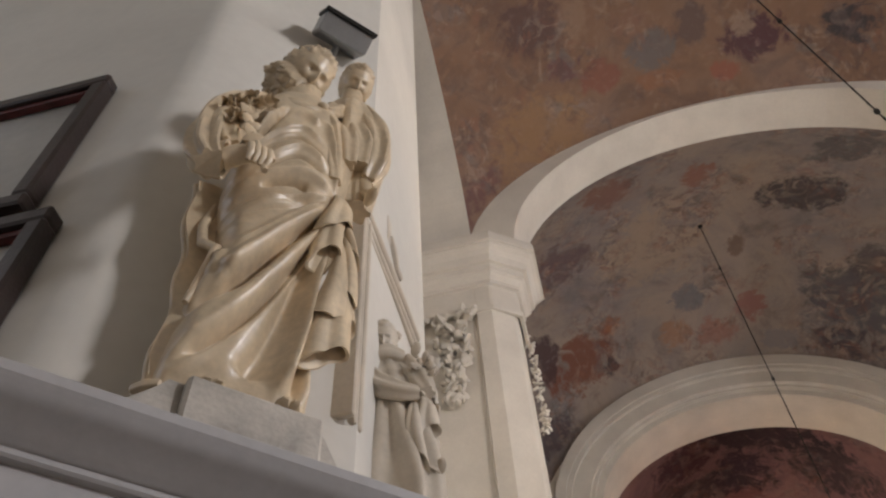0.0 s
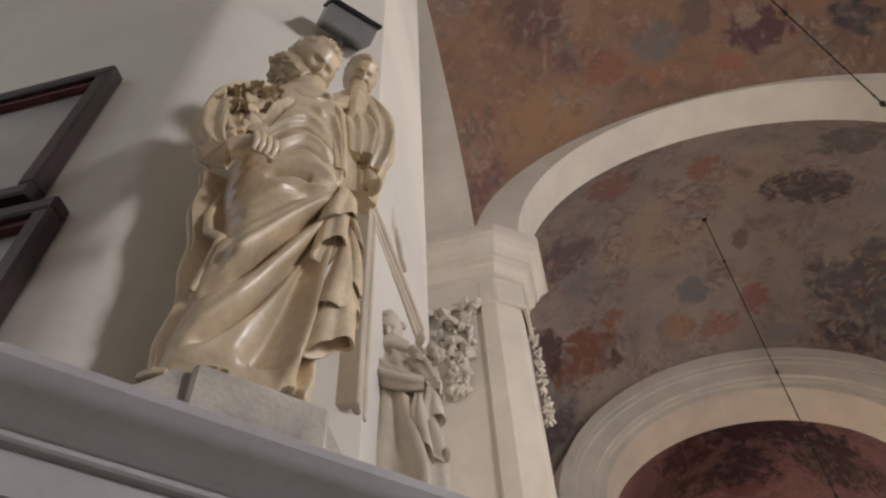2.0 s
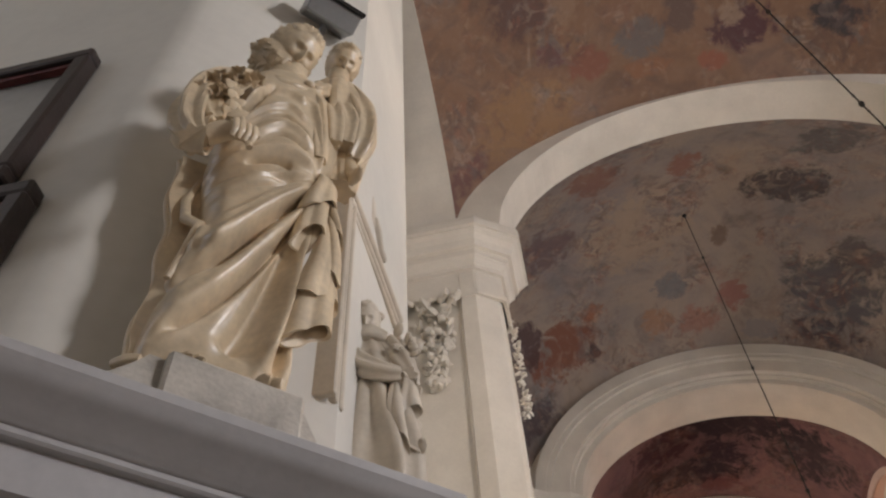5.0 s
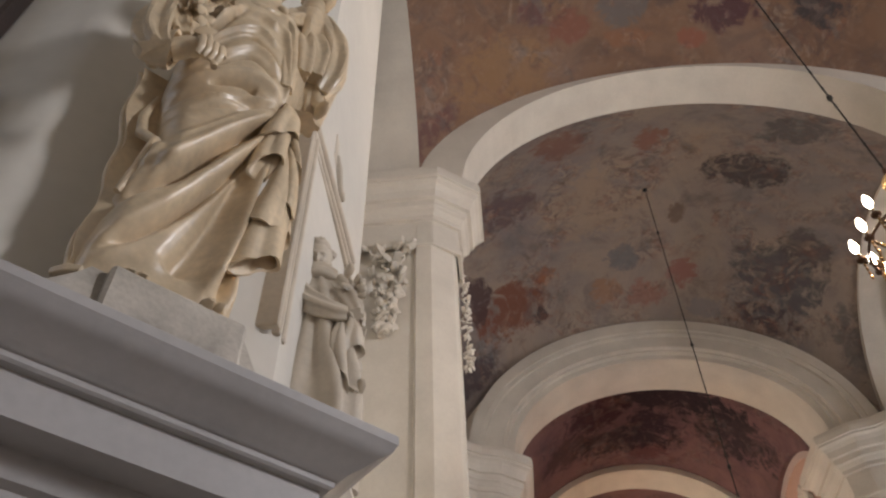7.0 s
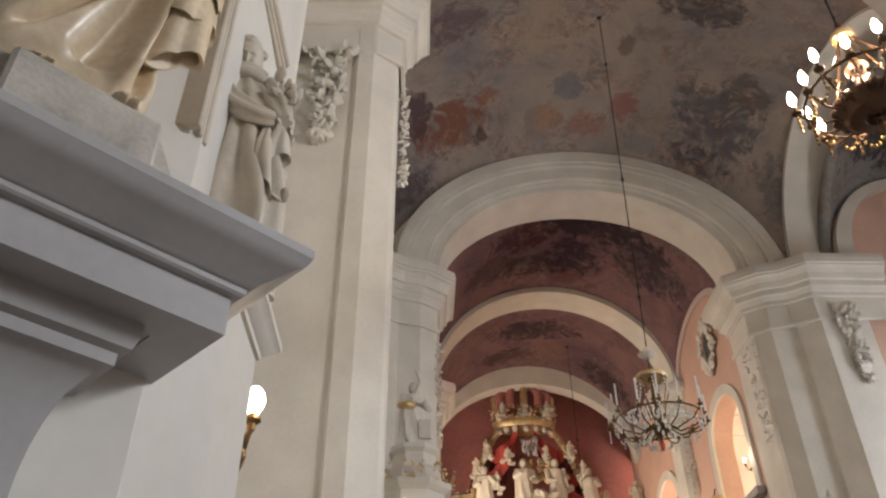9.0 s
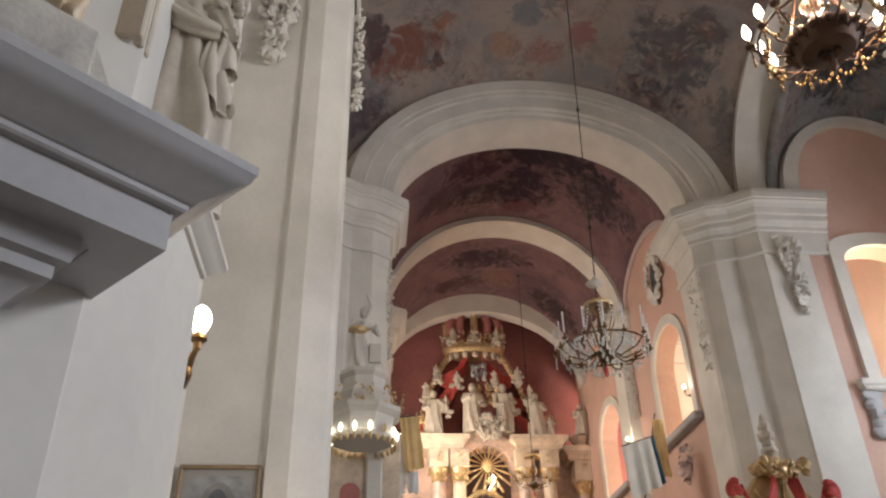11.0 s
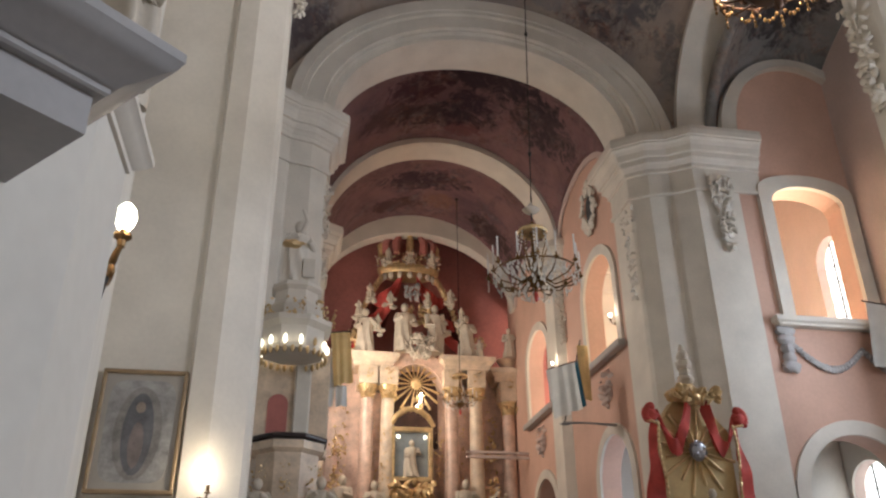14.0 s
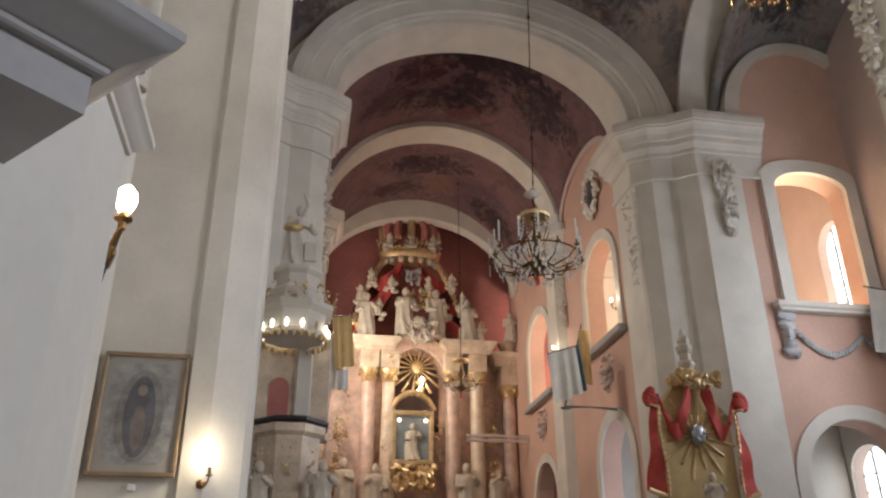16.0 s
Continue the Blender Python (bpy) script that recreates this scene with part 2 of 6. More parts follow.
def tube(bm, pts, radius, seg=8):
    """A round bar along points; radius is one number or one a point."""
    pts = [Vector(p) for p in pts]
    rs = radius if isinstance(radius, (list, tuple)) else [radius] * len(pts)
    rings, side = [], None
    for i, p in enumerate(pts):
        d = (pts[min(i + 1, len(pts) - 1)] - pts[max(i - 1, 0)]).normalized()
        if side is None:
            side = d.orthogonal().normalized()
        side = (side - d * side.dot(d)).normalized()
        up = d.cross(side)
        rings.append([p + (side * math.cos(a) + up * math.sin(a)) * rs[i] for a in (2 * math.pi * k / seg for k in range(seg))])
    loft(bm, rings)


def ball(bm, c, r, seg=10, rows=7, warp=0.0, rot=None):
    """A rounded lump of radii r, roughened by warp."""
    r = Vector(r) if not isinstance(r, (int, float)) else Vector((r, r, r))
    rings = []
    for j in range(rows + 1):
        ph = math.pi * (0.02 + 0.96 * j / rows)
        ring = []
        for i in range(seg):
            th = 2 * math.pi * i / seg
            d = Vector((math.sin(ph) * math.cos(th), math.sin(ph) * math.sin(th), -math.cos(ph)))
            k = 1 + warp * noise.noise((Vector(c) * 7 + d * 2.2))
            v = Vector((d.x * r.x, d.y * r.y, d.z * r.z)) * k
            ring.append((rot @ v if rot else v) + Vector(c))
        rings.append(ring)
    loft(bm, rings)


def sweep(bm, path, profile, closed=False):
    """A moulding: profile (outward, z) carried along a plan path (x, y), outward to its right, with mitred corners."""
    pts = [Vector(p) for p in path]
    k = len(pts)
    rings = []
    for i, p in enumerate(pts):
        dirs = []
        if closed or i > 0:
            dirs.append((p - pts[i - 1]).normalized())
        if closed or i < k - 1:
            dirs.append((pts[(i + 1) % k] - p).normalized())
        ns = [Vector((d.y, -d.x)) for d in dirs]
        n = sum(ns, Vector((0, 0))).normalized()
        n = n / max(0.3, n.dot(ns[0]))
        rings.append([(p.x + n.x * o, p.y + n.y * o, z) for o, z in profile])
    if closed:
        rings.append(rings[0])
    loft(bm, rings, cap=not closed)


def arc_points(xc, half, z0, rise, n=40):
    return [(xc - half * math.cos(math.pi * i / n), z0 + rise * math.sin(math.pi * i / n)) for i in range(n + 1)]


def arch_ring(bm, inner, outer, y0, y1, swap=False):
    """A solid band between two curves (x, z) from y0 to y1; swap turns it to run along y."""
    def at(p, y):
        return (y, p[0], p[1]) if swap else (p[0], y, p[1])
    loft(bm, [[at(a, y0), at(a, y1), at(b, y1), at(b, y0)] for a, b in zip(inner, outer)])


CAP_PROFILE = [(0.0, 0.0), (0.05, 0.0), (0.06, 0.03), (0.06, 0.08), (0.02, 0.10), (0.02, 0.56), (0.07, 0.57), (0.07, 0.66), (0.09, 0.68), (0.13, 0.74), (0.17, 0.77), (0.17, 0.90), (0.23, 0.91), (0.24, 0.95),
               (0.26, 1.04), (0.31, 1.12), (0.37, 1.16), (0.37, 1.20), (0.41, 1.21), (0.41, 1.34), (0.39, 1.44), (0.0, 1.44)]
XC, SPRING = 3.6, 12.0          # nave axis, top of the capitals
mirror = lambda poly: [(2 * XC - x, y) for x, y in poly][::-1]

# ---- floor, walls, piers, vaults ----
bm = bmesh.new()
block(bm, -7, 13, -10, 28, -0.3, 0)
structure("floor", bm, STONEFLOOR, "worn grey stone church floor")

# the nave piers: plan from the west face round the splayed corner to the nave side
PIER_A = [(-3.2, 7.45), (-1.0, 7.45), (-0.97, 7.39), (-0.76, 7.39), (-0.47, 7.62), (-0.43, 7.69), (-0.43, 8.2), (-0.9, 8.55), (-3.2, 8.55)]
PIER_B = [(-3.2, 14.2), (-1.0, 14.2), (-0.96, 14.24), (-0.6, 14.46), (-0.55, 14.56), (-0.1, 14.62), (0.2, 14.85), (0.25, 14.95), (0.25, 15.9), (-0.2, 16.1), (-3.2, 16.1)]
PIER_C = [(-3.2, 20.0), (0.05, 20.0), (0.45, 20.15), (0.45, 20.9), (0.05, 21.05), (-3.2, 21.05)]
CAPS = {"a": [(-3.2, 7.42), (-0.74, 7.42), (-0.40, 7.66), (-0.40, 8.2), (-0.9, 8.53), (-3.2, 8.53)],
        "b": [(-3.2, 14.2), (-0.98, 14.2), (-0.56, 14.5), (-0.12, 14.62), (0.25, 14.9), (0.25, 15.9), (-3.2, 16.1)],
        "c": [(-3.2, 20.0), (0.2, 20.0), (0.45, 20.15), (0.45, 20.9), (0.05, 21.05), (-3.2, 21.05)]}


def pier(name, poly, top, label, mat=STUCCO, cap_plan=None):
    base = structure(name, (lambda b: (prism(b, poly, 0, top), b)[1])(bmesh.new()), mat, label)
    b = bmesh.new()
    sweep(b, cap_plan or poly, [(o, SPRING - 1.44 + z) for o, z in CAP_PROFILE])
    part("capital", b, STUCCO, base, "stepped cream stucco capital", smooth=False)
    return base


pier_names = {}
for key, poly in (("a", PIER_A), ("b", PIER_B), ("c", PIER_C)):
    pier_names[key + "l"] = pier("pier_left_" + key, poly, SPRING, "cream plastered church pier with splayed corner", cap_plan=CAPS[key])
    pier_names[key + "r"] = pier("pier_right_" + key, mirror(poly) if key != "b" else [(x if x < 10 else 9.2, y) for x, y in mirror(poly)], SPRING,
                                 "cream plastered church pier with splayed corner", cap_plan=[(min(x, 9.75) if key == "b" else x, y) for x, y in mirror(CAPS[key])])


def transverse(name, half, rise, y0, y1, label, thick=1.2, mat=STUCCO):
    b = bmesh.new()
    inner = arc_points(XC, half, SPRING - 0.02, rise)
    outer = arc_points(XC, half + thick, SPRING - 0.02, rise + thick)
    arch_ring(b, inner, outer, y0, y1)
    return structure(name, b, mat, label)


transverse("arch_a", 3.86, 3.06, 7.42, 8.2, "plain cream plastered transverse arch")
arch_b = transverse("arch_b", 3.3, 2.4, 14.6, 15.7, "cream plastered chancel arch with moulded archivolt")
transverse("arch_c", 3.3, 3.1, 20.0, 20.95, "plain pinkish plastered chancel arch")
transverse("arch_d", 3.3, 2.6, 24.9, 25.4, "plain plastered apse arch")
# archivolt mouldings on the chancel arch
for lo, hi, y0, y1 in ((0.16, 0.24, 14.5, 14.62), (0.24, 0.62, 14.4, 14.62), (0.62, 0.74, 14.32, 14.62), (0.74, 0.95, 14.28, 14.62)):
    b = bmesh.new()
    arch_ring(b, arc_points(XC, 3.3 + lo, SPRING - 0.02, 2.4 + lo * 0.85), arc_points(XC, 3.3 + hi, SPRING - 0.02, 2.4 + hi * 0.98), y0, y1)
    part("archivolt_moulding", b, STUCCO, arch_b, smooth=False)


def sail(name, x0, x1, y0, y1, height, mat, label):
    """A shallow domed vault over a rectangle."""
    a, c, cx, cy = (x1 - x0) / 2, (y1 - y0) / 2, (x0 + x1) / 2, (y0 + y1) / 2
    b = bmesh.new()
    n = 44
    rows = []
    for j in range(n + 1):
        row = []
        for i in range(n + 1):
            u, v = -math.cos(math.pi * i / n), -math.cos(math.pi * j / n)
            z = SPRING + height * math.sqrt(max(0.0, 1 - 0.5 * u * u - 0.5 * v * v))
            row.append((cx + a * u, cy + c * v, z))
        rows.append(row)
    loft(b, rows, closed=False)
    ob = structure(name, b, mat, label, smooth=True)
    so = ob.modifiers.new("thickness", "SOLIDIFY")
    so.thickness, so.offset = 0.25, 1 if ob.data.polygons[0].normal.z > 0 else -1
    return ob


XL, XR = -0.95, 8.15
FRESCO_0 = fresco("warm_fresco", [(0.17, 0.105, 0.08), (0.24, 0.145, 0.095), (0.26, 0.17, 0.125), (0.20, 0.125, 0.095)], [
    (0.6, 7.0, 1.0, 0.5, (0.34, 0.20, 0.10), 0.6), (3.5, 3.2, 1.6, 1.4, (0.4, 0.3, 0.22), 0.6),
    (0.79, 5.45, 0.62, 0.43, (0.13, 0.08, 0.07), 0.85), (1.26, 6.28, 0.32, 0.25, (0.16, 0.09, 0.09), 0.80), (1.83, 6.57, 0.43, 0.29, (0.25, 0.11, 0.08), 0.80),
    (2.85, 6.42, 0.42, 0.36, (0.15, 0.148, 0.15), 0.70), (2.88, 6.92, 0.50, 0.15, (0.28, 0.14, 0.08), 0.70), (4.69, 6.54, 0.56, 0.37, (0.1, 0.05, 0.06), 0.90),
    (4.51, 6.34, 0.21, 0.21, (0.35, 0.25, 0.18), 0.80), (4.11, 7.03, 0.27, 0.15, (0.3, 0.12, 0.08), 0.80), (6.22, 6.56, 0.44, 0.30, (0.06, 0.055, 0.06), 0.90),
    (-0.60, 7.23, 0.37, 0.19, (0.17, 0.09, 0.085), 0.80), (2.54, 5.91, 0.40, 0.27, (0.24, 0.14, 0.1), 0.70), (3.64, 6.17, 0.29, 0.32, (0.14, 0.1, 0.09), 0.80),
    (1.54, 5.63, 0.30, 0.36, (0.3, 0.2, 0.14), 0.60)], 1.0)
FRESCO_1 = fresco("grey_fresco", [SKYGREY, HAZE, SKYGREY, HAZE], [
    (2.6, 11.2, 1.2, 1.0, (0.40, 0.29, 0.20), 0.5), (6.7, 13.1, 0.9, 0.7, SMOKE, 0.75), (7.2, 12.5, 0.5, 0.5, DUSK, 0.6), (6.3, 14.1, 0.7, 0.3, UMBER, 0.7), (8.0, 13.9, 0.35, 0.5, SMOKE, 0.6),
    (1.69, 9.25, 0.58, 0.55, (0.22, 0.11, 0.085), 0.80), (3.64, 9.50, 0.33, 0.45, (0.25, 0.12, 0.09), 0.85), (5.80, 10.55, 0.83, 0.51, (0.07, 0.06, 0.06), 0.90),
    (6.34, 9.12, 0.62, 0.53, (0.11, 0.1, 0.1), 0.80), (0.62, 13.43, 0.82, 0.55, (0.2, 0.08, 0.05), 0.90), (-0.22, 12.93, 0.35, 0.49, (0.09, 0.055, 0.055), 0.90),
    (1.36, 12.97, 0.34, 0.21, (0.3, 0.12, 0.06), 0.85), (1.22, 13.75, 0.18, 0.21, (0.07, 0.05, 0.05), 0.85), (-0.39, 14.24, 0.45, 0.22, (0.08, 0.06, 0.065), 0.85),
    (0.57, 10.88, 0.62, 0.55, (0.15, 0.1, 0.1), 0.80), (3.24, 12.83, 0.40, 0.35, (0.155, 0.16, 0.175), 0.75), (3.77, 13.72, 0.52, 0.27, (0.3, 0.14, 0.11), 0.75),
    (2.79, 13.59, 0.41, 0.28, (0.33, 0.18, 0.11), 0.75), (4.61, 13.26, 0.31, 0.32, (0.28, 0.12, 0.1), 0.80), (4.44, 11.77, 0.19, 0.27, (0.18, 0.12, 0.09), 0.80),
    (6.61, 13.35, 0.80, 0.63, (0.12, 0.11, 0.115), 0.80), (6.40, 14.02, 0.52, 0.26, (0.07, 0.06, 0.065), 0.80), (5.16, 14.03, 0.47, 0.21, (0.2, 0.19, 0.2), 0.60)], 2.0)
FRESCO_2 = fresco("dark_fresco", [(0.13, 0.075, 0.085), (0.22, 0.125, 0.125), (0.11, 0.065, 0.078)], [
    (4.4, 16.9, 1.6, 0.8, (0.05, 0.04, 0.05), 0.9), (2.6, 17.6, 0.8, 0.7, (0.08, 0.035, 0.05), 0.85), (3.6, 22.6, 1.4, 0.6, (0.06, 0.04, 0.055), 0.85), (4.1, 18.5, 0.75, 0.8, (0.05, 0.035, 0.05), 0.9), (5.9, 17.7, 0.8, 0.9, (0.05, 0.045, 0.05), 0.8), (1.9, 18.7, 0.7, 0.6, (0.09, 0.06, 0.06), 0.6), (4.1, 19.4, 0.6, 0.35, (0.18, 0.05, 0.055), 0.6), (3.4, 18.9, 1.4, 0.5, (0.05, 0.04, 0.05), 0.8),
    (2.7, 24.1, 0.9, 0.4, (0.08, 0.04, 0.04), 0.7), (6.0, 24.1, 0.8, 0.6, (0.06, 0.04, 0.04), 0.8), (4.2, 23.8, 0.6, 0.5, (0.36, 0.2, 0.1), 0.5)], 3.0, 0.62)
FRESCO_S = fresco("slate_fresco", [(0.16, 0.16, 0.16), (0.26, 0.25, 0.24), (0.13, 0.13, 0.13)], [(10.5, 12.5, 1.3, 1.2, (0.045, 0.045, 0.05), 0.9)], 4.0)
sail("vault_nave_west", XL, XR, -0.6, 7.45, 4.36, FRESCO_0, "painted warm brown fresco on a nave vault")
sail("vault_nave_east", XL, XR, 8.15, 14.6, 4.3, FRESCO_1, "painted grey and ochre fresco on a nave vault")


def lunette_vault(name, x0, x1, y0, y1, rise, low, mat, label):
    """A barrel vault along y, cut at both sides by low round lunettes."""
    a, c, cx, cy = (x1 - x0) / 2, (y1 - y0) / 2, (x0 + x1) / 2, (y0 + y1) / 2
    b = bmesh.new()
    rows = []
    for j in range(41):
        v = -math.cos(math.pi * j / 40)
        side = low * math.sqrt(max(0.0, 1 - (v / 0.94) ** 2))
        rows.append([(cx - a * math.cos(math.pi * i / 64), cy + c * v, SPRING + max(side, (rise + 0.12 * (1 - v * v)) * math.sin(math.pi * i / 64))) for i in range(65)])
    loft(b, rows, closed=False)
    ob = structure(name, b, mat, label, smooth=True)
    so = ob.modifiers.new("thickness", "SOLIDIFY")
    so.thickness, so.offset = 0.2, 1 if ob.data.polygons[0].normal.z > 0 else -1
    for at in (x0 + 0.02, x1 - 0.07):
        b = bmesh.new()
        arch_ring(b, arc_points(cy, c * 0.86, SPRING, low - 0.16), arc_points(cy, c * 0.94, SPRING, low), at, at + 0.05, swap=True)
        tagged(link_mesh("trim_lunette", b, PALEPINK, None), "pale plaster band round a choir lunette", "trim", kind="structure")


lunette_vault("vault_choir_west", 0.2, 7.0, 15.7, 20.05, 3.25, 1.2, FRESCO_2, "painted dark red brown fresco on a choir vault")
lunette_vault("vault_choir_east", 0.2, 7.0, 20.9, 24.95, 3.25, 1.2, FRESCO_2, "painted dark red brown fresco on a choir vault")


def side_arch(name, x0, x1, y0, y1, rise, label):
    b = bmesh.new()
    mid, half = (y0 + y1) / 2, (y1 - y0) / 2
    arch_ring(b, arc_points(mid, half - 0.02, SPRING - 0.02, rise), arc_points(mid, half + 0.6, SPRING - 0.02, rise + 1.1), x0, x1, swap=True)
    return structure(name, b, STUCCO, label)


side_arch("arch_left_west", XL - 0.9, XL + 0.02, -0.6, 7.45, 3.05, "cream plastered side arch")
side_arch("arch_left_east", XL - 0.9, XL + 0.02, 8.2, 14.5, 3.02, "cream plastered side arch")
side_arch("arch_right_west", XR - 0.02, XR + 0.9, -0.6, 7.45, 3.05, "cream plastered side arch")
side_arch("arch_right_east", XR - 0.02, XR + 0.9, 8.2, 14.5, 3.02, "cream plastered side arch")


def holed_wall(name, axis, at, thick, u0, u1, z0, z1, holes, mat, label):
    """A wall across the plan at x or y = at, with arched openings (u from, u to, z from, spring, rise) that go through it."""
    b = bmesh.new()
    cuts = sorted({u0, u1, *(h[0] for h in holes), *(h[1] for h in holes)})

    def slab(us, zlo, zhi):
        def put(u, z, s):
            return (at + s * thick, u, z) if axis == "x" else (u, at + s * thick, z)
        loft(b, [[put(u, lo, 0), put(u, lo, 1), put(u, hi, 1), put(u, hi, 0)] for u, lo, hi in zip(us, zlo, zhi)])

    for a, c in zip(cuts, cuts[1:]):
        stack = sorted((h for h in holes if h[0] <= a + 1e-6 and h[1] >= c - 1e-6), key=lambda h: h[2])
        low = None
        for h in stack:
            n = 24
            us = [a + (c - a) * i / n for i in range(n + 1)]
            mid, half = (h[0] + h[1]) / 2, (h[1] - h[0]) / 2
            arch = [h[3] + h[4] * math.sqrt(max(0, 1 - ((u - mid) / half) ** 2)) for u in us]
            if h[2] > z0 + 1e-3 or low:
                slab(us, low[1] if low else [z0] * (n + 1), [h[2]] * (n + 1))
            low = (us, arch)
        if low:
            slab(low[0], low[1], [z1] * len(low[0]))
        else:
            slab([a, c], [z0, z0], [z1, z1])
    return structure(name, b, mat, label)


# ---- side chapel east of the nave on the right, its outer wall and the box window above the low arch ----
holed_wall("wall_chapel_east", "y", 14.25, 0.5, 9.19, 13.4, 0, 15.5, [(9.93, 11.66, 7.6, 10.42, 0.42), (9.5, 11.9, 0, 4.1, 1.2)], PINK, "salmon plastered chapel wall with an arched gallery opening")
holed_wall("wall_outer_right", "x", 12.0, 0.7, -10, 28, 0, 16, [(14.85, 15.95, 7.62, 9.7, 0.6), (10.4, 12.4, 6.0, 8.6, 1.0), (2.4, 5.4, 5.4, 8.4, 1.3), (-4.4, -1.6, 5.4, 8.4, 1.3), (15.1, 16.35, 2.9, 4.6, 0.55), (21.5, 23.7, 7.5, 9.8, 0.9)],
           PALEPINK, "plastered outer wall with arched windows")
CHAPEL = (9.0, 13.2)
sail("vault_chapel", CHAPEL[0], CHAPEL[1], 8.0, 14.3, 3.3, FRESCO_S, "slate grey painted chapel vault")
# the choir walls with gallery openings and low arches
holed_wall("wall_choir_right", "x", 7.0, 0.45, 15.9, 26.0, 0, 16.5, [(16.35, 18.35, 7.75, 9.4, 0.9), (21.6, 23.7, 7.75, 9.4, 0.9), (16.4, 18.3, 0, 4.9, 1.0), (21.5, 23.6, 0, 4.9, 1.0)], PINK,
           "salmon plastered choir wall with arched gallery openings")
# openings repeat the right wall's; unseen, they only go with the added choir lamps
holed_wall("wall_choir_left", "x", -0.25, 0.45, 15.9, 26.0, 0, 16.5, [(16.35, 18.35, 7.75, 9.4, 0.9), (21.6, 23.7, 7.75, 9.4, 0.9)], PINK, "salmon plastered choir wall with arched gallery openings")
bm = bmesh.new()
block(bm, 7.4, 12, 16.1, 28, 7.3, 7.5)
structure("gallery_floor", bm, PALEPINK, "plastered gallery floor behind the choir wall")
bm = bmesh.new()
block(bm, 7.4, 12, 16.1, 28, 12.6, 12.8)
structure("gallery_ceiling", bm, PALEPINK, "plastered gallery ceiling behind the choir wall")
bm = bmesh.new()
block(bm, -7, 13, 27.0, 27.4, 0, 16)
structure("wall_apse", bm, RED, "crimson plastered wall behind the high altar")
bm = bmesh.new()
block(bm, -7, 13, -10.4, -10, 0, 16)
structure("wall_west", bm, PLASTER, "white plastered west wall")
# the arched opening is made up for the lamp at its side
holed_wall("wall_outer_left", "x", -7.4, 0.4, -10.4, 27.4, 0, 16, [(-4.4, -1.6, 5.4, 8.4, 1.3)], PLASTER, "white plastered outer wall with an unseen arched opening for an added lamp")
# white plastered passage behind the low arches
holed_wall("wall_passage_right", "x", 11.93, 0.06, 14.76, 16.44, 0, 7.28, [(15.1, 16.35, 2.9, 4.6, 0.55)], PLASTER, "white plastered passage wall with a small window")
bm = bmesh.new()
block(bm, 8.95, 9.05, 16.62, 26.9, 0, 7.28)
structure("wall_passage_choir", bm, PLASTER, "white plastered wall behind the low choir arches")
bm = bmesh.new()
block(bm, 9.25, 11.92, 16.45, 16.6, 0, 7.28)
structure("wall_passage_end", bm, PLASTER, "white plastered cross wall of the passage")
bm = bmesh.new()
block(bm, 9.25, 11.92, 14.76, 16.44, 7.15, 7.28)
structure("ceiling_passage", bm, PLASTER, "white plastered passage ceiling")
bm = bmesh.new()
block(bm, -7.4, 13, -10.4, 27.4, 16.6, 16.9)
structure("ceiling", bm, PLASTER, "plain plaster above the vaults")
bm = bmesh.new()
block(bm, -3.2, -1.9, 8.6, 14.2, 0, 16.5)
structure("wall_left_bay", bm, PLASTER, "white plastered wall of the left bay")

# ---- the splayed wall behind the side altar ----
E = Vector((-0.57, 2.07))
U = Vector((0.729, 0.6845)).normalized()
N = Vector((U.y, -U.x))


def alt(s, d, z):
    """A place by the splayed wall: s metres back from its free end, d out from its face."""
    p = E - U * s + N * d
    return (p.x, p.y, z)


ALT = Matrix(((U.x, -N.x, 0, E.x), (U.y, -N.y, 0, E.y), (0, 0, 1, 0), (0, 0, 0, 1)))   # local x along the wall to its free end, y into it, z up
K1, K2, K3 = Vector((-1.38, 1.14)), Vector((-0.73, 1.78)), Vector((-1.79, 7.46))
bm = bmesh.new()
prism(bm, [(-4.6, K1.y), (K1.x - 0.1, K1.y), (K1.x - 0.045, K1.y + 0.006), (K1.x, K1.y + 0.03), (K1.x + 0.04, K1.y + 0.066), tuple(K2 - Vector((0.02, 0.02))), tuple(K2), (-0.775, 3.02), (-0.79, 3.08), tuple(K3), (-4.6, K3.y)], 0, 13.6)
structure("wall_altar", bm, PLASTER, "white plastered splayed wall behind the side altar", smooth=True)
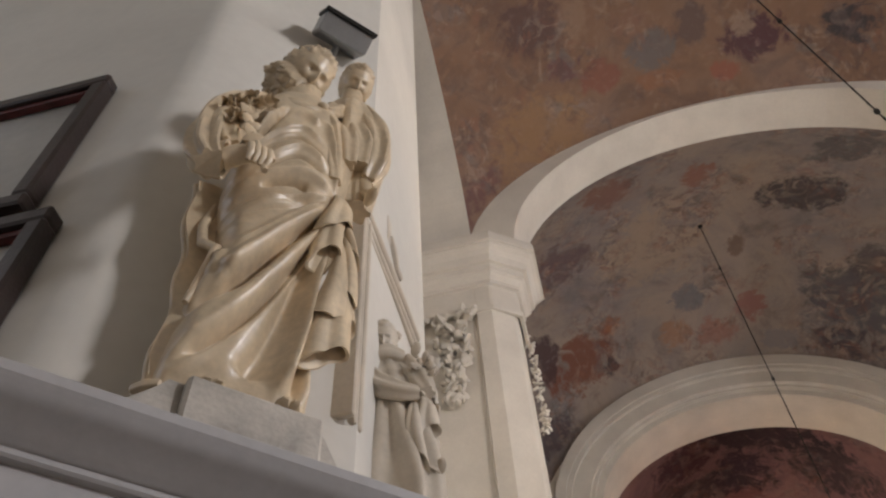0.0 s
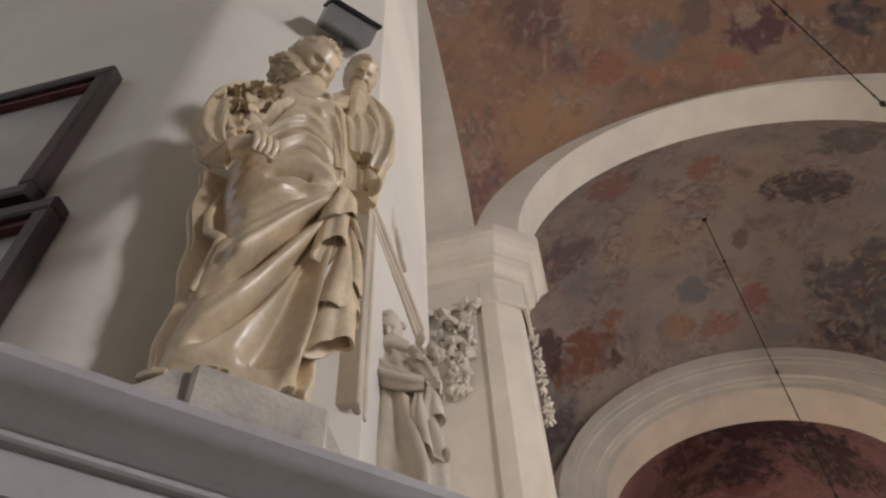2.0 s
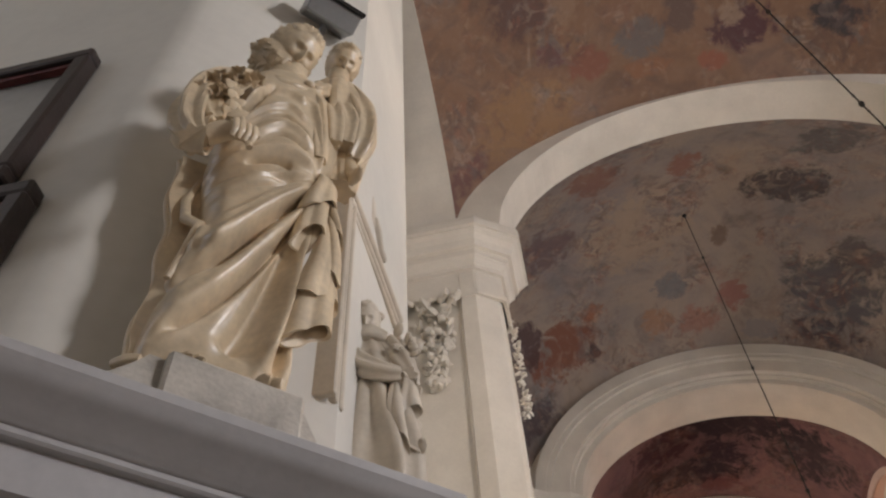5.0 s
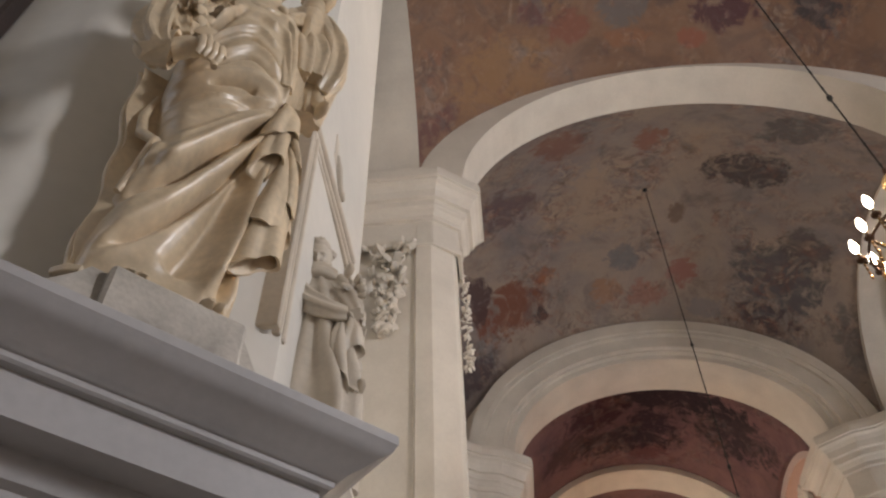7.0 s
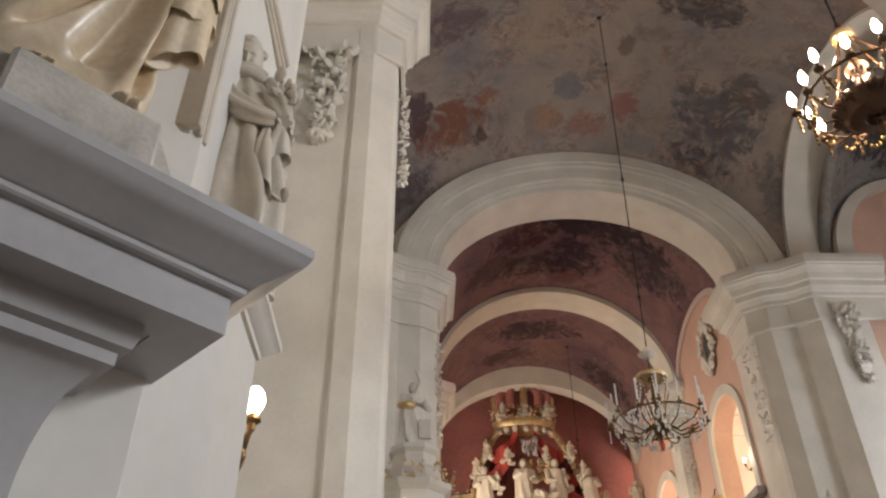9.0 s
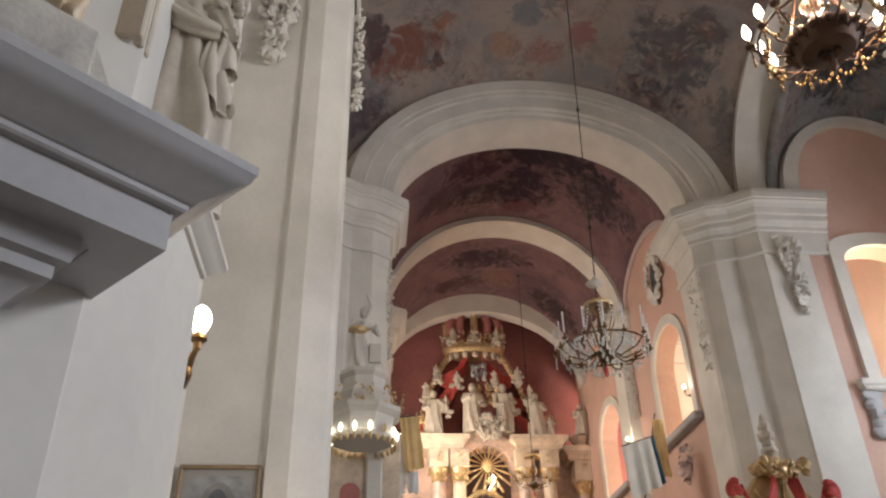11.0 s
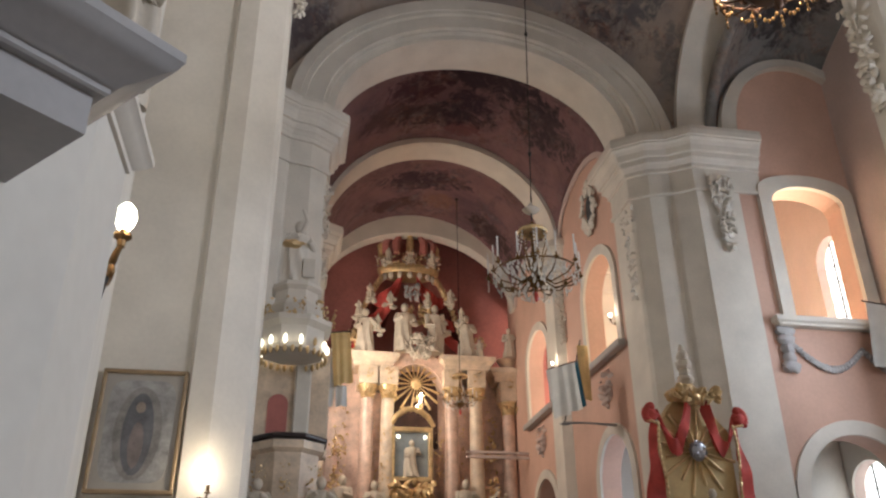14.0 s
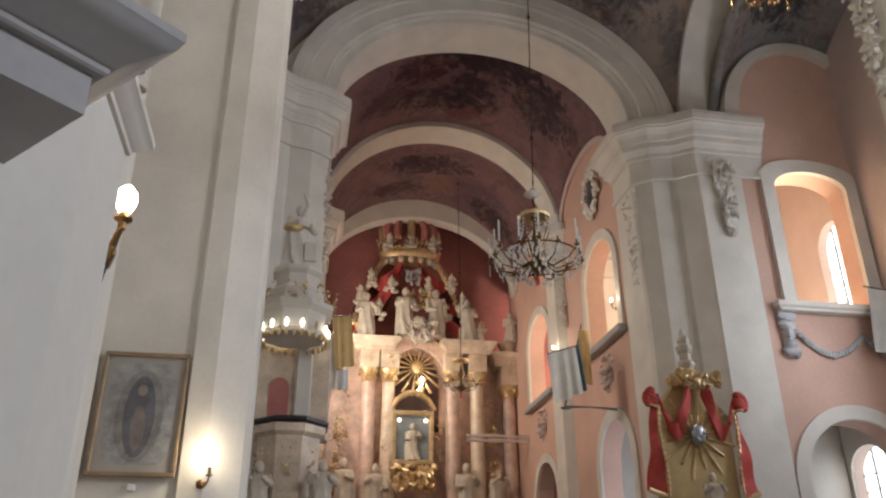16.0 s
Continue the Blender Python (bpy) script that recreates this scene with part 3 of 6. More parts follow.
# ---- shared shapes ----
def figure(b, x, y, z, h, turn=0.0, seed=0, sit=False, folds=7):
    """A small draped figure of height h, facing -y, turned by degrees."""
    m = pose(x, y, z, 0, 0, turn)
    rnd = random.Random(seed)
    lean = rnd.uniform(-0.06, 0.06)
    rings = []
    for j in range(15):
        t = j / 14
        w = 0.19 - 0.07 * t + 0.05 * math.exp(-((t - 0.86) / 0.12) ** 2) - (0.09 if t > 0.97 else 0)
        d = w * (0.75 if not sit else 0.95)
        ring = []
        for i in range(28):
            a = 2 * math.pi * i / 28
            f = 1 + (0.13 * (1 - t) + 0.04) * math.sin(folds * a + 5 * t + seed) + 0.08 * noise.noise((3 * math.cos(a), 3 * math.sin(a), 4 * t + seed))
            ring.append(m @ Vector((h * (w * f * math.cos(a) + lean * math.sin(3 * t)), h * d * f * math.sin(a), h * 0.8 * t)))
        rings.append(ring)
    loft(b, rings)
    ball(b, m @ Vector((lean * 0.3 * h, -0.02 * h, 0.885 * h)), (0.072 * h, 0.08 * h, 0.095 * h), 12, 8, 0.12)
    for s in (-1, 1):
        up = rnd.uniform(-0.1, 0.25)
        tube(b, [m @ Vector(p) for p in ((s * 0.13 * h, 0, 0.74 * h), (s * 0.19 * h, -0.08 * h, (0.56 + up * 0.6) * h), (s * 0.08 * h, -0.19 * h, (0.58 + up) * h))], [0.06 * h, 0.05 * h, 0.03 * h], 9)


def garland(b, m, w, h, count, seed, depth=0.08, taper=0.75):
    """A hanging cluster of stucco leaves and petals, from its top middle, in the plane y = 0 of m."""
    rnd = random.Random(seed)
    for k in range(count):
        t = rnd.random() ** 0.85
        x = rnd.uniform(-0.5, 0.5) * w * (1 - taper * t)
        c = m @ Vector((x, -rnd.uniform(0.1, 1) * depth, -t * h))
        r = rnd.uniform(0.5, 1.0) * w * 0.16
        rot = Euler((rnd.uniform(-1, 1), rnd.uniform(-1, 1), rnd.uniform(0, 3))).to_matrix()
        ball(b, c, (r, r * 0.32, r * 0.6), 7, 5, 0.25, rot)


def ribbon(b, pts, wide, thick=0.01):
    """A strip of cloth: pts are (left edge, right edge) pairs."""
    front = [(Vector(p), Vector(q)) for p, q in pts]
    rings = []
    for i, (p, q) in enumerate(front):
        p2, q2 = front[min(i + 1, len(front) - 1)]
        p1, q1 = front[max(i - 1, 0)]
        n = ((p2 - p1).cross(q - p)).normalized() * thick
        rings.append([p, q, q + n, p + n])
    loft(b, rings)


def cloth(b, o, ax, down, w, h, n=18, rows=14, wave=0.05, waves=2.5, seed=0.0, shape=None):
    """A hanging cloth from o, along ax, down along down, with soft waves."""
    o, ax, down = Vector(o), Vector(ax).normalized(), Vector(down).normalized()
    nrm = ax.cross(down).normalized()
    for side in (0, 1):
        grid = []
        for j in range(rows + 1):
            v = j / rows
            grid.append([])
            for i in range(n + 1):
                u = i / n
                k = shape(u, v) if shape else 1.0
                off = wave * math.sin(2 * math.pi * waves * u + seed + 1.2 * v) * (0.35 + 0.65 * v)
                grid[-1].append(b.verts.new(o + ax * (w * u) + down * (h * v * k) + nrm * (off + side * 0.006)))
        for j in range(rows):
            for i in range(n):
                b.faces.new((grid[j][i], grid[j][i + 1], grid[j + 1][i + 1], grid[j + 1][i]))


# ---- the side altar ----
altar = thing("side_altar", ALT, "grey painted side altar with heavy moulded cornice", "altar")
END = -0.29
CORN = [(-0.12, 2.60), (0.0, 2.60), (0.0, 2.70), (0.018, 2.702), (0.024, 2.708), (0.024, 2.722), (0.034, 2.725), (0.045, 2.738), (0.065, 2.75), (0.095, 2.775), (0.12, 2.79), (0.126, 2.805), (0.13, 2.81), (0.13, 2.835),
        (0.125, 2.84), (-0.12, 2.84)]
bm = bmesh.new()
sweep(bm, [(-3.0, -0.42), (END, -0.42), (END, 0.0)], CORN)
part("cornice", bm, GREYSTONE, altar, "pale grey moulded cornice", smooth=True)
bm = bmesh.new()
block(bm, -3.0, END - 0.119, -0.301, -0.003, 2.605, 2.835)
part("entablature", bm, GREYSTONE, altar, smooth=False)
bm = bmesh.new()
sweep(bm, [(-3.0, -0.20), (END - 0.28, -0.20), (END - 0.28, -0.01)], [(-0.15, 1.2)] + [(0.0, 1.2), (0.0, 2.2)] + [(0.1 * (1 - math.cos(a * math.pi / 16)), 2.2 + 0.3 * math.sin(a * math.pi / 16)) for a in range(1, 9)] +
      [(0.10, 2.53), (0.12, 2.54), (0.13, 2.57), (0.13, 2.602), (-0.15, 2.602)])
part("corbel", bm, GREYSTONE, altar, "grey concave support under the cornice")
bm = bmesh.new()
block(bm, -3.0, END - 0.3, -0.19, -0.005, 0.0, 1.21)
part("base", bm, GREYSTONE, altar, smooth=False)

# ---- the pedestal, strips and curved gable of the small figure beside the altar ----
shrine = thing("wall_shrine", pose(0, 0, 0), "ivory moulded pedestal and curved gable on the wall", "shrine")
bm = bmesh.new()
sweep(bm, [(-0.62, 1.95), (-0.62, 2.46), (-1.0, 2.46)], [(-0.1, 3.03), (0.0, 3.03), (0.01, 3.035), (0.014, 3.05), (0.03, 3.06), (0.05, 3.08), (0.062, 3.095), (0.07, 3.1), (0.07, 3.125), (-0.1, 3.125)])
part("pedestal_cornice", bm, STUCCO, shrine, "cream moulded pedestal", smooth=True)
bm = bmesh.new()
block(bm, -1.0, -0.719, 1.7, 2.36, 3.0, 3.123)
prism(bm, [(-0.735, 1.78), (-0.622, 2.06), (-0.622, 2.458), (-1.0, 2.458), (-1.0, 1.78)], 0.0, 3.029)
part("pedestal_body", bm, PLASTER, shrine, smooth=False)
for o, r in ((0.0, 0.03), (0.05, 0.022), (0.092, 0.03)):
    bm = bmesh.new()
    block(bm, -0.81, -0.735 + r * 0.5, 1.715 + o * 0.8, 1.715 + o * 0.8 + r * 0.85, 3.42, 4.62, 0.006)
    part("strip", bm, IVORY, shrine, smooth=False)
for off, r in ((0.0, 0.024), (0.075, 0.018), (0.13, 0.014)):
    bm = bmesh.new()
    tube(bm, [(-0.74 - 0.012 * i / 16, 1.75 + 0.96 * i / 16, 4.66 - off + 0.19 * i / 16 + 0.015 * math.sin(math.pi * i / 16)) for i in range(17)], r, 10)
    part("gable_moulding", bm, IVORY, shrine, "ivory gable moulding")
bm = bmesh.new()
tube(bm, [(-0.745, 2.16, 5.02), (-0.745, 2.2, 4.96), (-0.745, 2.28, 4.91), (-0.745, 2.35, 4.92), (-0.745, 2.35, 4.97)], [0.02, 0.028, 0.02, 0.018, 0.012], 8)
block(bm, -0.80, -0.738, 2.1, 2.17, 4.95, 5.15, 0.008)
part("scroll", bm, IVORY, shrine, "ivory scroll ornament")

# ---- the large statue on its plinth ----
bm = bmesh.new()
block(bm, -0.905, -0.545, -0.418, -0.10, 2.842, 3.092, 0.010)
part_block = bm
bm = bmesh.new()
rows = []
for j in range(9):
    t = j / 8
    x0, x1, y0, y1 = -1.13 + 0.19 * t, -0.425 - 0.115 * t, -0.405 + 0.03 * t, -0.06 - 0.05 * t
    ring = []
    for k in range(40):
        u = k / 40 * 4
        e, q = int(u), u - int(u)
        p = ((x0 + (x1 - x0) * q, y0), (x1, y0 + (y1 - y0) * q), (x1 + (x0 - x1) * q, y1), (x0, y1 + (y0 - y1) * q))[e]
        w = 0.010 * noise.noise((p[0] * 9, p[1] * 9, t * 2.2)) * (0 if j == 0 else 1)
        ring.append((p[0] + w, p[1] + w, 2.8415 + 0.245 * t + w * 0.5 * (0 < j < 8)))
    rows.append(ring)
loft(bm, rows)
plinth = thing("plinth", ALT, "cream stone plinth on a sloping base above the altar", "plinth")
part("stone_block", part_block, PLINTH, plinth, smooth=False)
part("sloping_base", bm, PLINTH, plinth, "cream plastered sloping base", smooth=True)


def folded(b, pts, radii, folds=7, amp=0.16):
    """A sleeve: a bent tube with lengthwise folds."""
    fine, rs = [], []
    for (p, q), (r0, r1) in zip(zip(pts, pts[1:]), zip(radii, radii[1:])):
        for i in range(6):
            fine.append(Vector(p).lerp(Vector(q), i / 6))
            rs.append(r0 + (r1 - r0) * i / 6)
    fine.append(Vector(pts[-1]))
    rs.append(radii[-1])
    fine = [sum(fine[max(0, i - 2):i + 3], Vector()) / len(fine[max(0, i - 2):i + 3]) for i in range(len(fine))]
    rings, side = [], None
    for i, p in enumerate(fine):
        d = (fine[min(i + 1, len(fine) - 1)] - fine[max(i - 1, 0)]).normalized()
        side = d.orthogonal().normalized() if side is None else (side - d * side.dot(d)).normalized()
        up = d.cross(side)
        ring = []
        for k in range(40):
            a = 2 * math.pi * k / 40
            pleat = math.sin(folds * a + 0.10 * i + 1.2 * noise.noise(p * 3))
            f = 1 + amp * math.copysign(abs(pleat) ** 0.6, pleat) * (0.6 + 0.8 * noise.noise(p * 5 + side * math.cos(a))) + 0.05 * noise.noise(p * 6 + side * math.cos(a) + up * math.sin(a))
            ring.append(p + (side * math.cos(a) + up * math.sin(a)) * rs[i] * f)
        rings.append(ring)
    loft(b, rings)


def carved_head(b, c, face, r, beard=0.0, seed=0):
    """A plain carved head at c that looks along face: one rounded form with brow, nose, chin, hair and beard raised from it."""
    f = Vector(face).normalized()
    up = (Vector((0, 0, 1)) - f * f.z).normalized()
    rx = (-f).cross(up)
    m = Matrix((rx, -f, up)).transposed()
    bump = lambda u, u0, w, w0: math.exp(-(u / u0) ** 2 - (w / w0) ** 2)
    rings = []
    for j in range(73):
        ph = math.pi * (0.01 + 0.98 * j / 72)
        ring = []
        for i in range(88):
            th = 2 * math.pi * i / 88
            d = Vector((math.sin(ph) * math.cos(th), math.sin(ph) * math.sin(th), -math.cos(ph)))
            u, w, k = abs(d.x), d.z, 0.0
            if d.y < 0.1:
                k += 0.26 * bump(u, 0.10, w + 0.10, 0.15) + 0.10 * bump(u, 0.07, w - 0.1, 0.15)
                k -= 0.17 * bump(u - 0.31, 0.15, w - 0.10, 0.10)
                k += 0.075 * bump(u - 0.31, 0.09, w - 0.09, 0.055)
                k += 0.07 * bump(u - 0.25, 0.26, w - 0.27, 0.07)
                k += 0.06 * bump(u - 0.42, 0.18, w + 0.18, 0.15)
                k += 0.06 * bump(u, 0.20, w + 0.38, 0.04) - 0.09 * bump(u, 0.22, w + 0.45, 0.03) + 0.05 * bump(u, 0.17, w + 0.52, 0.045)
                k += 0.10 * bump(u, 0.2, w + 0.72, 0.14)
            hair = max(0.0, min(1.0, (d.y + 0.30) * 4)) if w < 0.55 else max(0.0, min(1.0, max(d.y + 0.55, (w - 0.72) * 3) * 4))
            curl = abs(noise.noise(d * 5.5 + Vector((seed, 0, 0)))) + 0.5 * abs(noise.noise(d * 11 + Vector((0, seed, 0))))
            k += hair * (0.06 + 0.16 * curl)
            if beard:
                g = max(0.0, min(1.0, (-w - 0.30) * 6 + 1.4 * max(0, u - 0.5))) * (1 if d.y < 0.3 else 0) * (1 - bump(u, 0.2, w + 0.45, 0.06))
                k += g * (beard * (0.5 + 0.6 * max(0, -w)) + 0.26 * curl)
            v = Vector((d.x * 0.86, d.y * 0.98, d.z * 1.12)) * r * (1 + k)
            ring.append(m @ v + Vector(c))
        rings.append(ring)
    loft(b, rings)


def cup(b, c, d, r, deep):
    """An open flower cup with a frilled lip."""
    d = Vector(d).normalized()
    s = d.orthogonal().normalized()
    t = d.cross(s)
    prof = [(0.15, -1.0), (0.45, -0.6), (0.7, -0.2), (1.0, 0.12), (0.82, 0.06), (0.5, -0.25), (0.2, -0.6)]
    loft(b, [[Vector(c) + d * deep * h + (s * math.cos(a) + t * math.sin(a)) * r * q * (1 + 0.22 * math.sin(5 * a) * (q > 0.8)) for a in (2 * math.pi * i / 20 for i in range(20))] for q, h in prof])


# folds of the robe: line in the plane of the wall (x, z), height, width
FOLDS = (
    (((-0.61, 3.97), (-0.74, 3.78), (-0.85, 3.59), (-0.90, 3.44), (-0.97, 3.19)), 0.044, 0.030),
    (((-0.61, 3.94), (-0.72, 3.76), (-0.83, 3.53), (-0.95, 3.37)), -0.060, 0.017),
    (((-0.61, 3.91), (-0.72, 3.66), (-0.80, 3.48), (-0.87, 3.33), (-0.97, 3.13)), 0.040, 0.030),
    (((-0.63, 3.87), (-0.68, 3.67), (-0.78, 3.42), (-0.85, 3.31), (-0.94, 3.19)), -0.052, 0.013),
    (((-0.65, 3.71), (-0.69, 3.46), (-0.73, 3.29), (-0.76, 3.20)), -0.055, 0.036),
    (((-0.61, 3.82), (-0.63, 3.63), (-0.64, 3.40), (-0.67, 3.17)), 0.060, 0.019),
    (((-0.60, 3.79), (-0.61, 3.61), (-0.61, 3.41), (-0.61, 3.19)), -0.040, 0.011),
    (((-0.60, 3.77), (-0.60, 3.46), (-0.58, 3.19)), 0.036, 0.017),
    (((-0.86, 3.93), (-0.78, 3.97), (-0.72, 3.98)), -0.050, 0.012),
    (((-0.99, 3.88), (-0.88, 3.96), (-0.74, 4.04), (-0.64, 4.02)), 0.024, 0.018),
    (((-0.97, 3.79), (-0.90, 3.88), (-0.77, 3.91), (-0.69, 3.92)), -0.016, 0.018),
    (((-0.91, 3.77), (-0.89, 3.63), (-0.90, 3.51)), 0.034, 0.055),
    (((-0.62, 3.99), (-0.72, 3.87), (-0.82, 3.72), (-0.89, 3.61)), 0.018, 0.014),
    (((-0.96, 4.05), (-0.89, 4.19), (-0.79, 4.29), (-0.71, 4.24)), 0.018, 0.012),
    (((-0.95, 4.00), (-0.88, 4.14), (-0.79, 4.23), (-0.69, 4.16)), -0.022, 0.008),
    (((-0.98, 3.96), (-0.88, 4.06), (-0.78, 4.18), (-0.67, 4.12)), 0.016, 0.013),
    (((-0.89, 3.99), (-0.79, 4.11), (-0.68, 4.09)), -0.018, 0.008),
    (((-0.93, 4.19), (-0.89, 4.32), (-0.79, 4.37), (-0.73, 4.35)), 0.024, 0.013),
    (((-0.90, 4.28), (-0.84, 4.38), (-0.76, 4.42)), -0.024, 0.013),
    (((-0.98, 4.02), (-0.93, 4.20), (-0.87, 4.40)), 0.022, 0.012),
    (((-0.95, 4.06), (-0.90, 4.24), (-0.85, 4.40)), -0.020, 0.008),
    (((-0.62, 4.04), (-0.66, 4.22), (-0.70, 4.40)), 0.022, 0.012),
    (((-0.86, 3.86), (-0.74, 3.93), (-0.64, 3.99)), 0.016, 0.010),
    (((-0.88, 3.80), (-0.76, 3.87), (-0.65, 3.95)), -0.014, 0.009),
    (((-0.93, 3.66), (-0.905, 3.60), (-0.93, 3.48), (-0.955, 3.38)), 0.045, 0.015),
)


def fold_height(x, z):
    """The relief of the robe at arrays of places on it: soft ridges and sharp creases, fading at their ends."""
    out = np.zeros_like(x)
    for line, high, wide in FOLDS:
        p = np.array(line)
        q = np.linspace(0, len(p) - 1, 22)
        lx, lz = np.interp(q, range(len(p)), p[:, 0]), np.interp(q, range(len(p)), p[:, 1])
        for _ in range(6):
            lx[1:-1], lz[1:-1] = (lx[:-2] + 2 * lx[1:-1] + lx[2:]) / 4, (lz[:-2] + 2 * lz[1:-1] + lz[2:]) / 4
        best, t = np.full_like(x, 9.0), np.zeros_like(x)
        for k in range(21):
            dx, dz = lx[k + 1] - lx[k], lz[k + 1] - lz[k]
            u = np.clip(((x - lx[k]) * dx + (z - lz[k]) * dz) / (dx * dx + dz * dz), 0, 1)
            d2 = (x - lx[k] - u * dx) ** 2 + (z - lz[k] - u * dz) ** 2
            near = d2 < best
            best, t = np.where(near, d2, best), np.where(near, (k + u) / 21, t)
        fade = np.minimum(1, np.minimum(t * 5 + 0.35, (1 - t) * 7 + 0.25))
        w = wide * (0.75 + 0.5 * t)
        out += high * fade * np.exp(-best / (w * w))
    return out


def fluted_fall(b, top, mouth, r, turn):
    """One hollow fall of gathered cloth, narrow above, its open rolled mouth below."""
    outer, inner = [], []
    for j in range(14):
        s = j / 13
        w = r * (0.22 + 0.78 * s ** 0.8)
        c = Vector(top).lerp(Vector(mouth), s) + Vector((0.008 * math.sin(5 * s + turn), -0.025 * math.sin(math.pi * s), 0))
        o, n = [], []
        for i in range(28):
            g = 2 * math.pi * i / 28
            k = 1 + 0.28 * math.sin(2 * g + turn + 1.6 * s) + 0.10 * math.sin(5 * g + turn)
            p = Vector((w * k * math.cos(g), 0.72 * w * k * math.sin(g), 0.045 * s * s * math.cos(g + turn)))
            o.append(c + p)
            n.append(c + Vector((p.x * 0.84, p.y * 0.84, p.z + 0.003)))
        outer.append(o)
        inner.append(n)
    loft(b, outer + inner[::-1])


def saint():
    b = bmesh.new()
    zs = (3.09, 3.22, 3.36, 3.48, 3.58, 3.70, 3.80, 3.95, 4.10, 4.30, 4.48, 4.58, 4.66, 4.72)
    left = (-0.985, -0.972, -0.958, -0.945, -0.928, -0.912, -0.945, -0.965, -0.965, -1.0, -0.985, -0.93, -0.88, -0.85)
    right = (-0.535, -0.55, -0.57, -0.58, -0.585, -0.59, -0.59, -0.575, -0.55, -0.53, -0.54, -0.59, -0.68, -0.73)
    deep = (0.235, 0.245, 0.26, 0.272, 0.285, 0.305, 0.32, 0.345, 0.37, 0.395, 0.40, 0.405, 0.41, 0.415)
    thick = (0.115, 0.128, 0.138, 0.143, 0.148, 0.152, 0.155, 0.158, 0.165, 0.155, 0.14, 0.12, 0.10, 0.085)
    n, seg = 230, 300
    z = np.linspace(zs[0], zs[-1], n)
    smooth = lambda v: np.convolve(np.pad(np.interp(z, zs, v), 9, mode="edge"), np.ones(19) / 19, "valid")
    xl, xr, d, w = smooth(left), smooth(right), smooth(deep), smooth(thick)
    a = np.linspace(0, 2 * math.pi, seg, endpoint=False)
    Z = np.repeat(z[:, None], seg, 1)
    ca, sa = np.cos(a)[None, :], np.sin(a)[None, :]
    cx, wx = ((xl + xr) / 2)[:, None], ((xr - xl) / 2)[:, None]
    sq = np.sign(ca) * np.abs(ca) ** 0.85
    X = cx + wx * sq
    front = np.clip(-sa + 0.15, 0, 1) ** 0.45
    f = fold_height(X, Z) * front
    Y = -d[:, None] + w[:, None] * sa - f * np.clip(-sa + 0.3, 0, 1)
    X = X + f * 0.45 * ca
    hem = np.clip((3.16 - Z) / 0.07, 0, 1)
    Y = Y - 0.012 * hem * np.sin(9 * a)[None, :]
    rings = []
    for j in range(n):
        rings.append([(X[j, i], Y[j, i] + 0.006 * noise.noise((X[j, i] * 14, 3.0, Z[j, i] * 9)), Z[j, i]) for i in range(seg)])
    loft(b, rings)
    # gathered falls of cloth below the hip
    hip = (-0.585, -0.47, 4.06)
    for k, (x, y, zz, r) in enumerate(((-0.60, -0.485, 3.84, 0.052), (-0.615, -0.455, 3.70, 0.046), (-0.535, -0.43, 3.77, 0.042), (-0.515, -0.41, 3.62, 0.044), (-0.56, -0.42, 3.50, 0.052), (-0.552, -0.39, 3.34, 0.062), (-0.50, -0.37, 3.50, 0.034))):
        fluted_fall(b, (hip[0] + 0.012 * k - 0.02, hip[1] + 0.014 * k, hip[2] - 0.02 * k), (x, y, zz), r, 1.3 * k)
    # the cloak behind, with its rolled edge
    edge = ((-1.045, -0.29, 4.05), (-1.035, -0.285, 3.90), (-1.02, -0.28, 3.76), (-1.0, -0.275, 3.62), (-0.985, -0.27, 3.48), (-0.985, -0.265, 3.33), (-0.99, -0.26, 3.20), (-0.995, -0.255, 3.12))
    fine = [Vector(edge[min(6, int(q))]).lerp(Vector(edge[min(6, int(q)) + 1]), q - min(6, int(q))) for q in (7 * i / 40 for i in range(41))]
    fine = [p + Vector((0.008 * math.sin(0.55 * i), 0, 0)) for i, p in enumerate(fine)]
    tube(b, fine, 0.013, 10)
    ribbon(b, [(p, (-0.86, -0.30 - 0.03 * math.sin(0.3 * i), p.z)) for i, p in enumerate(fine)], 0.1, 0.03)
    tube(b, [(-0.965, -0.33, 3.92), (-0.985, -0.325, 3.80), (-0.972, -0.34, 3.70), (-0.93, -0.38, 3.645), (-0.945, -0.36, 3.52), (-0.965, -0.345, 3.41)], [0.012, 0.016, 0.018, 0.018, 0.015, 0.01], 10)
    # scroll of cloth and toes at the foot
    folded(b, [(-1.02, -0.28, 3.10), (-0.985, -0.31, 3.105), (-0.95, -0.34, 3.10)], [0.010, 0.017, 0.012], 4, 0.2)
    for x, y in ((-0.86, -0.365), (-0.83, -0.37), (-0.66, -0.385), (-0.63, -0.385)):
        ball(b, (x, y, 3.105), (0.022, 0.05, 0.018), 10, 7, 0.2)
    # near arm in a wide sleeve that opens round the hand
    folded(b, [(-0.93, -0.40, 4.52), (-0.99, -0.42, 4.44), (-1.055, -0.455, 4.24), (-1.075, -0.49, 4.03), (-1.065, -0.515, 3.88), (-1.04, -0.54, 3.81)], [0.075, 0.080, 0.072, 0.066, 0.060, 0.048], 7, 0.24)
    folded(b, [(-0.99, -0.43, 4.40), (-1.02, -0.47, 4.22), (-1.03, -0.515, 4.04), (-1.005, -0.545, 3.93)], [0.06, 0.058, 0.046, 0.034], 5, 0.22)
    rim = []
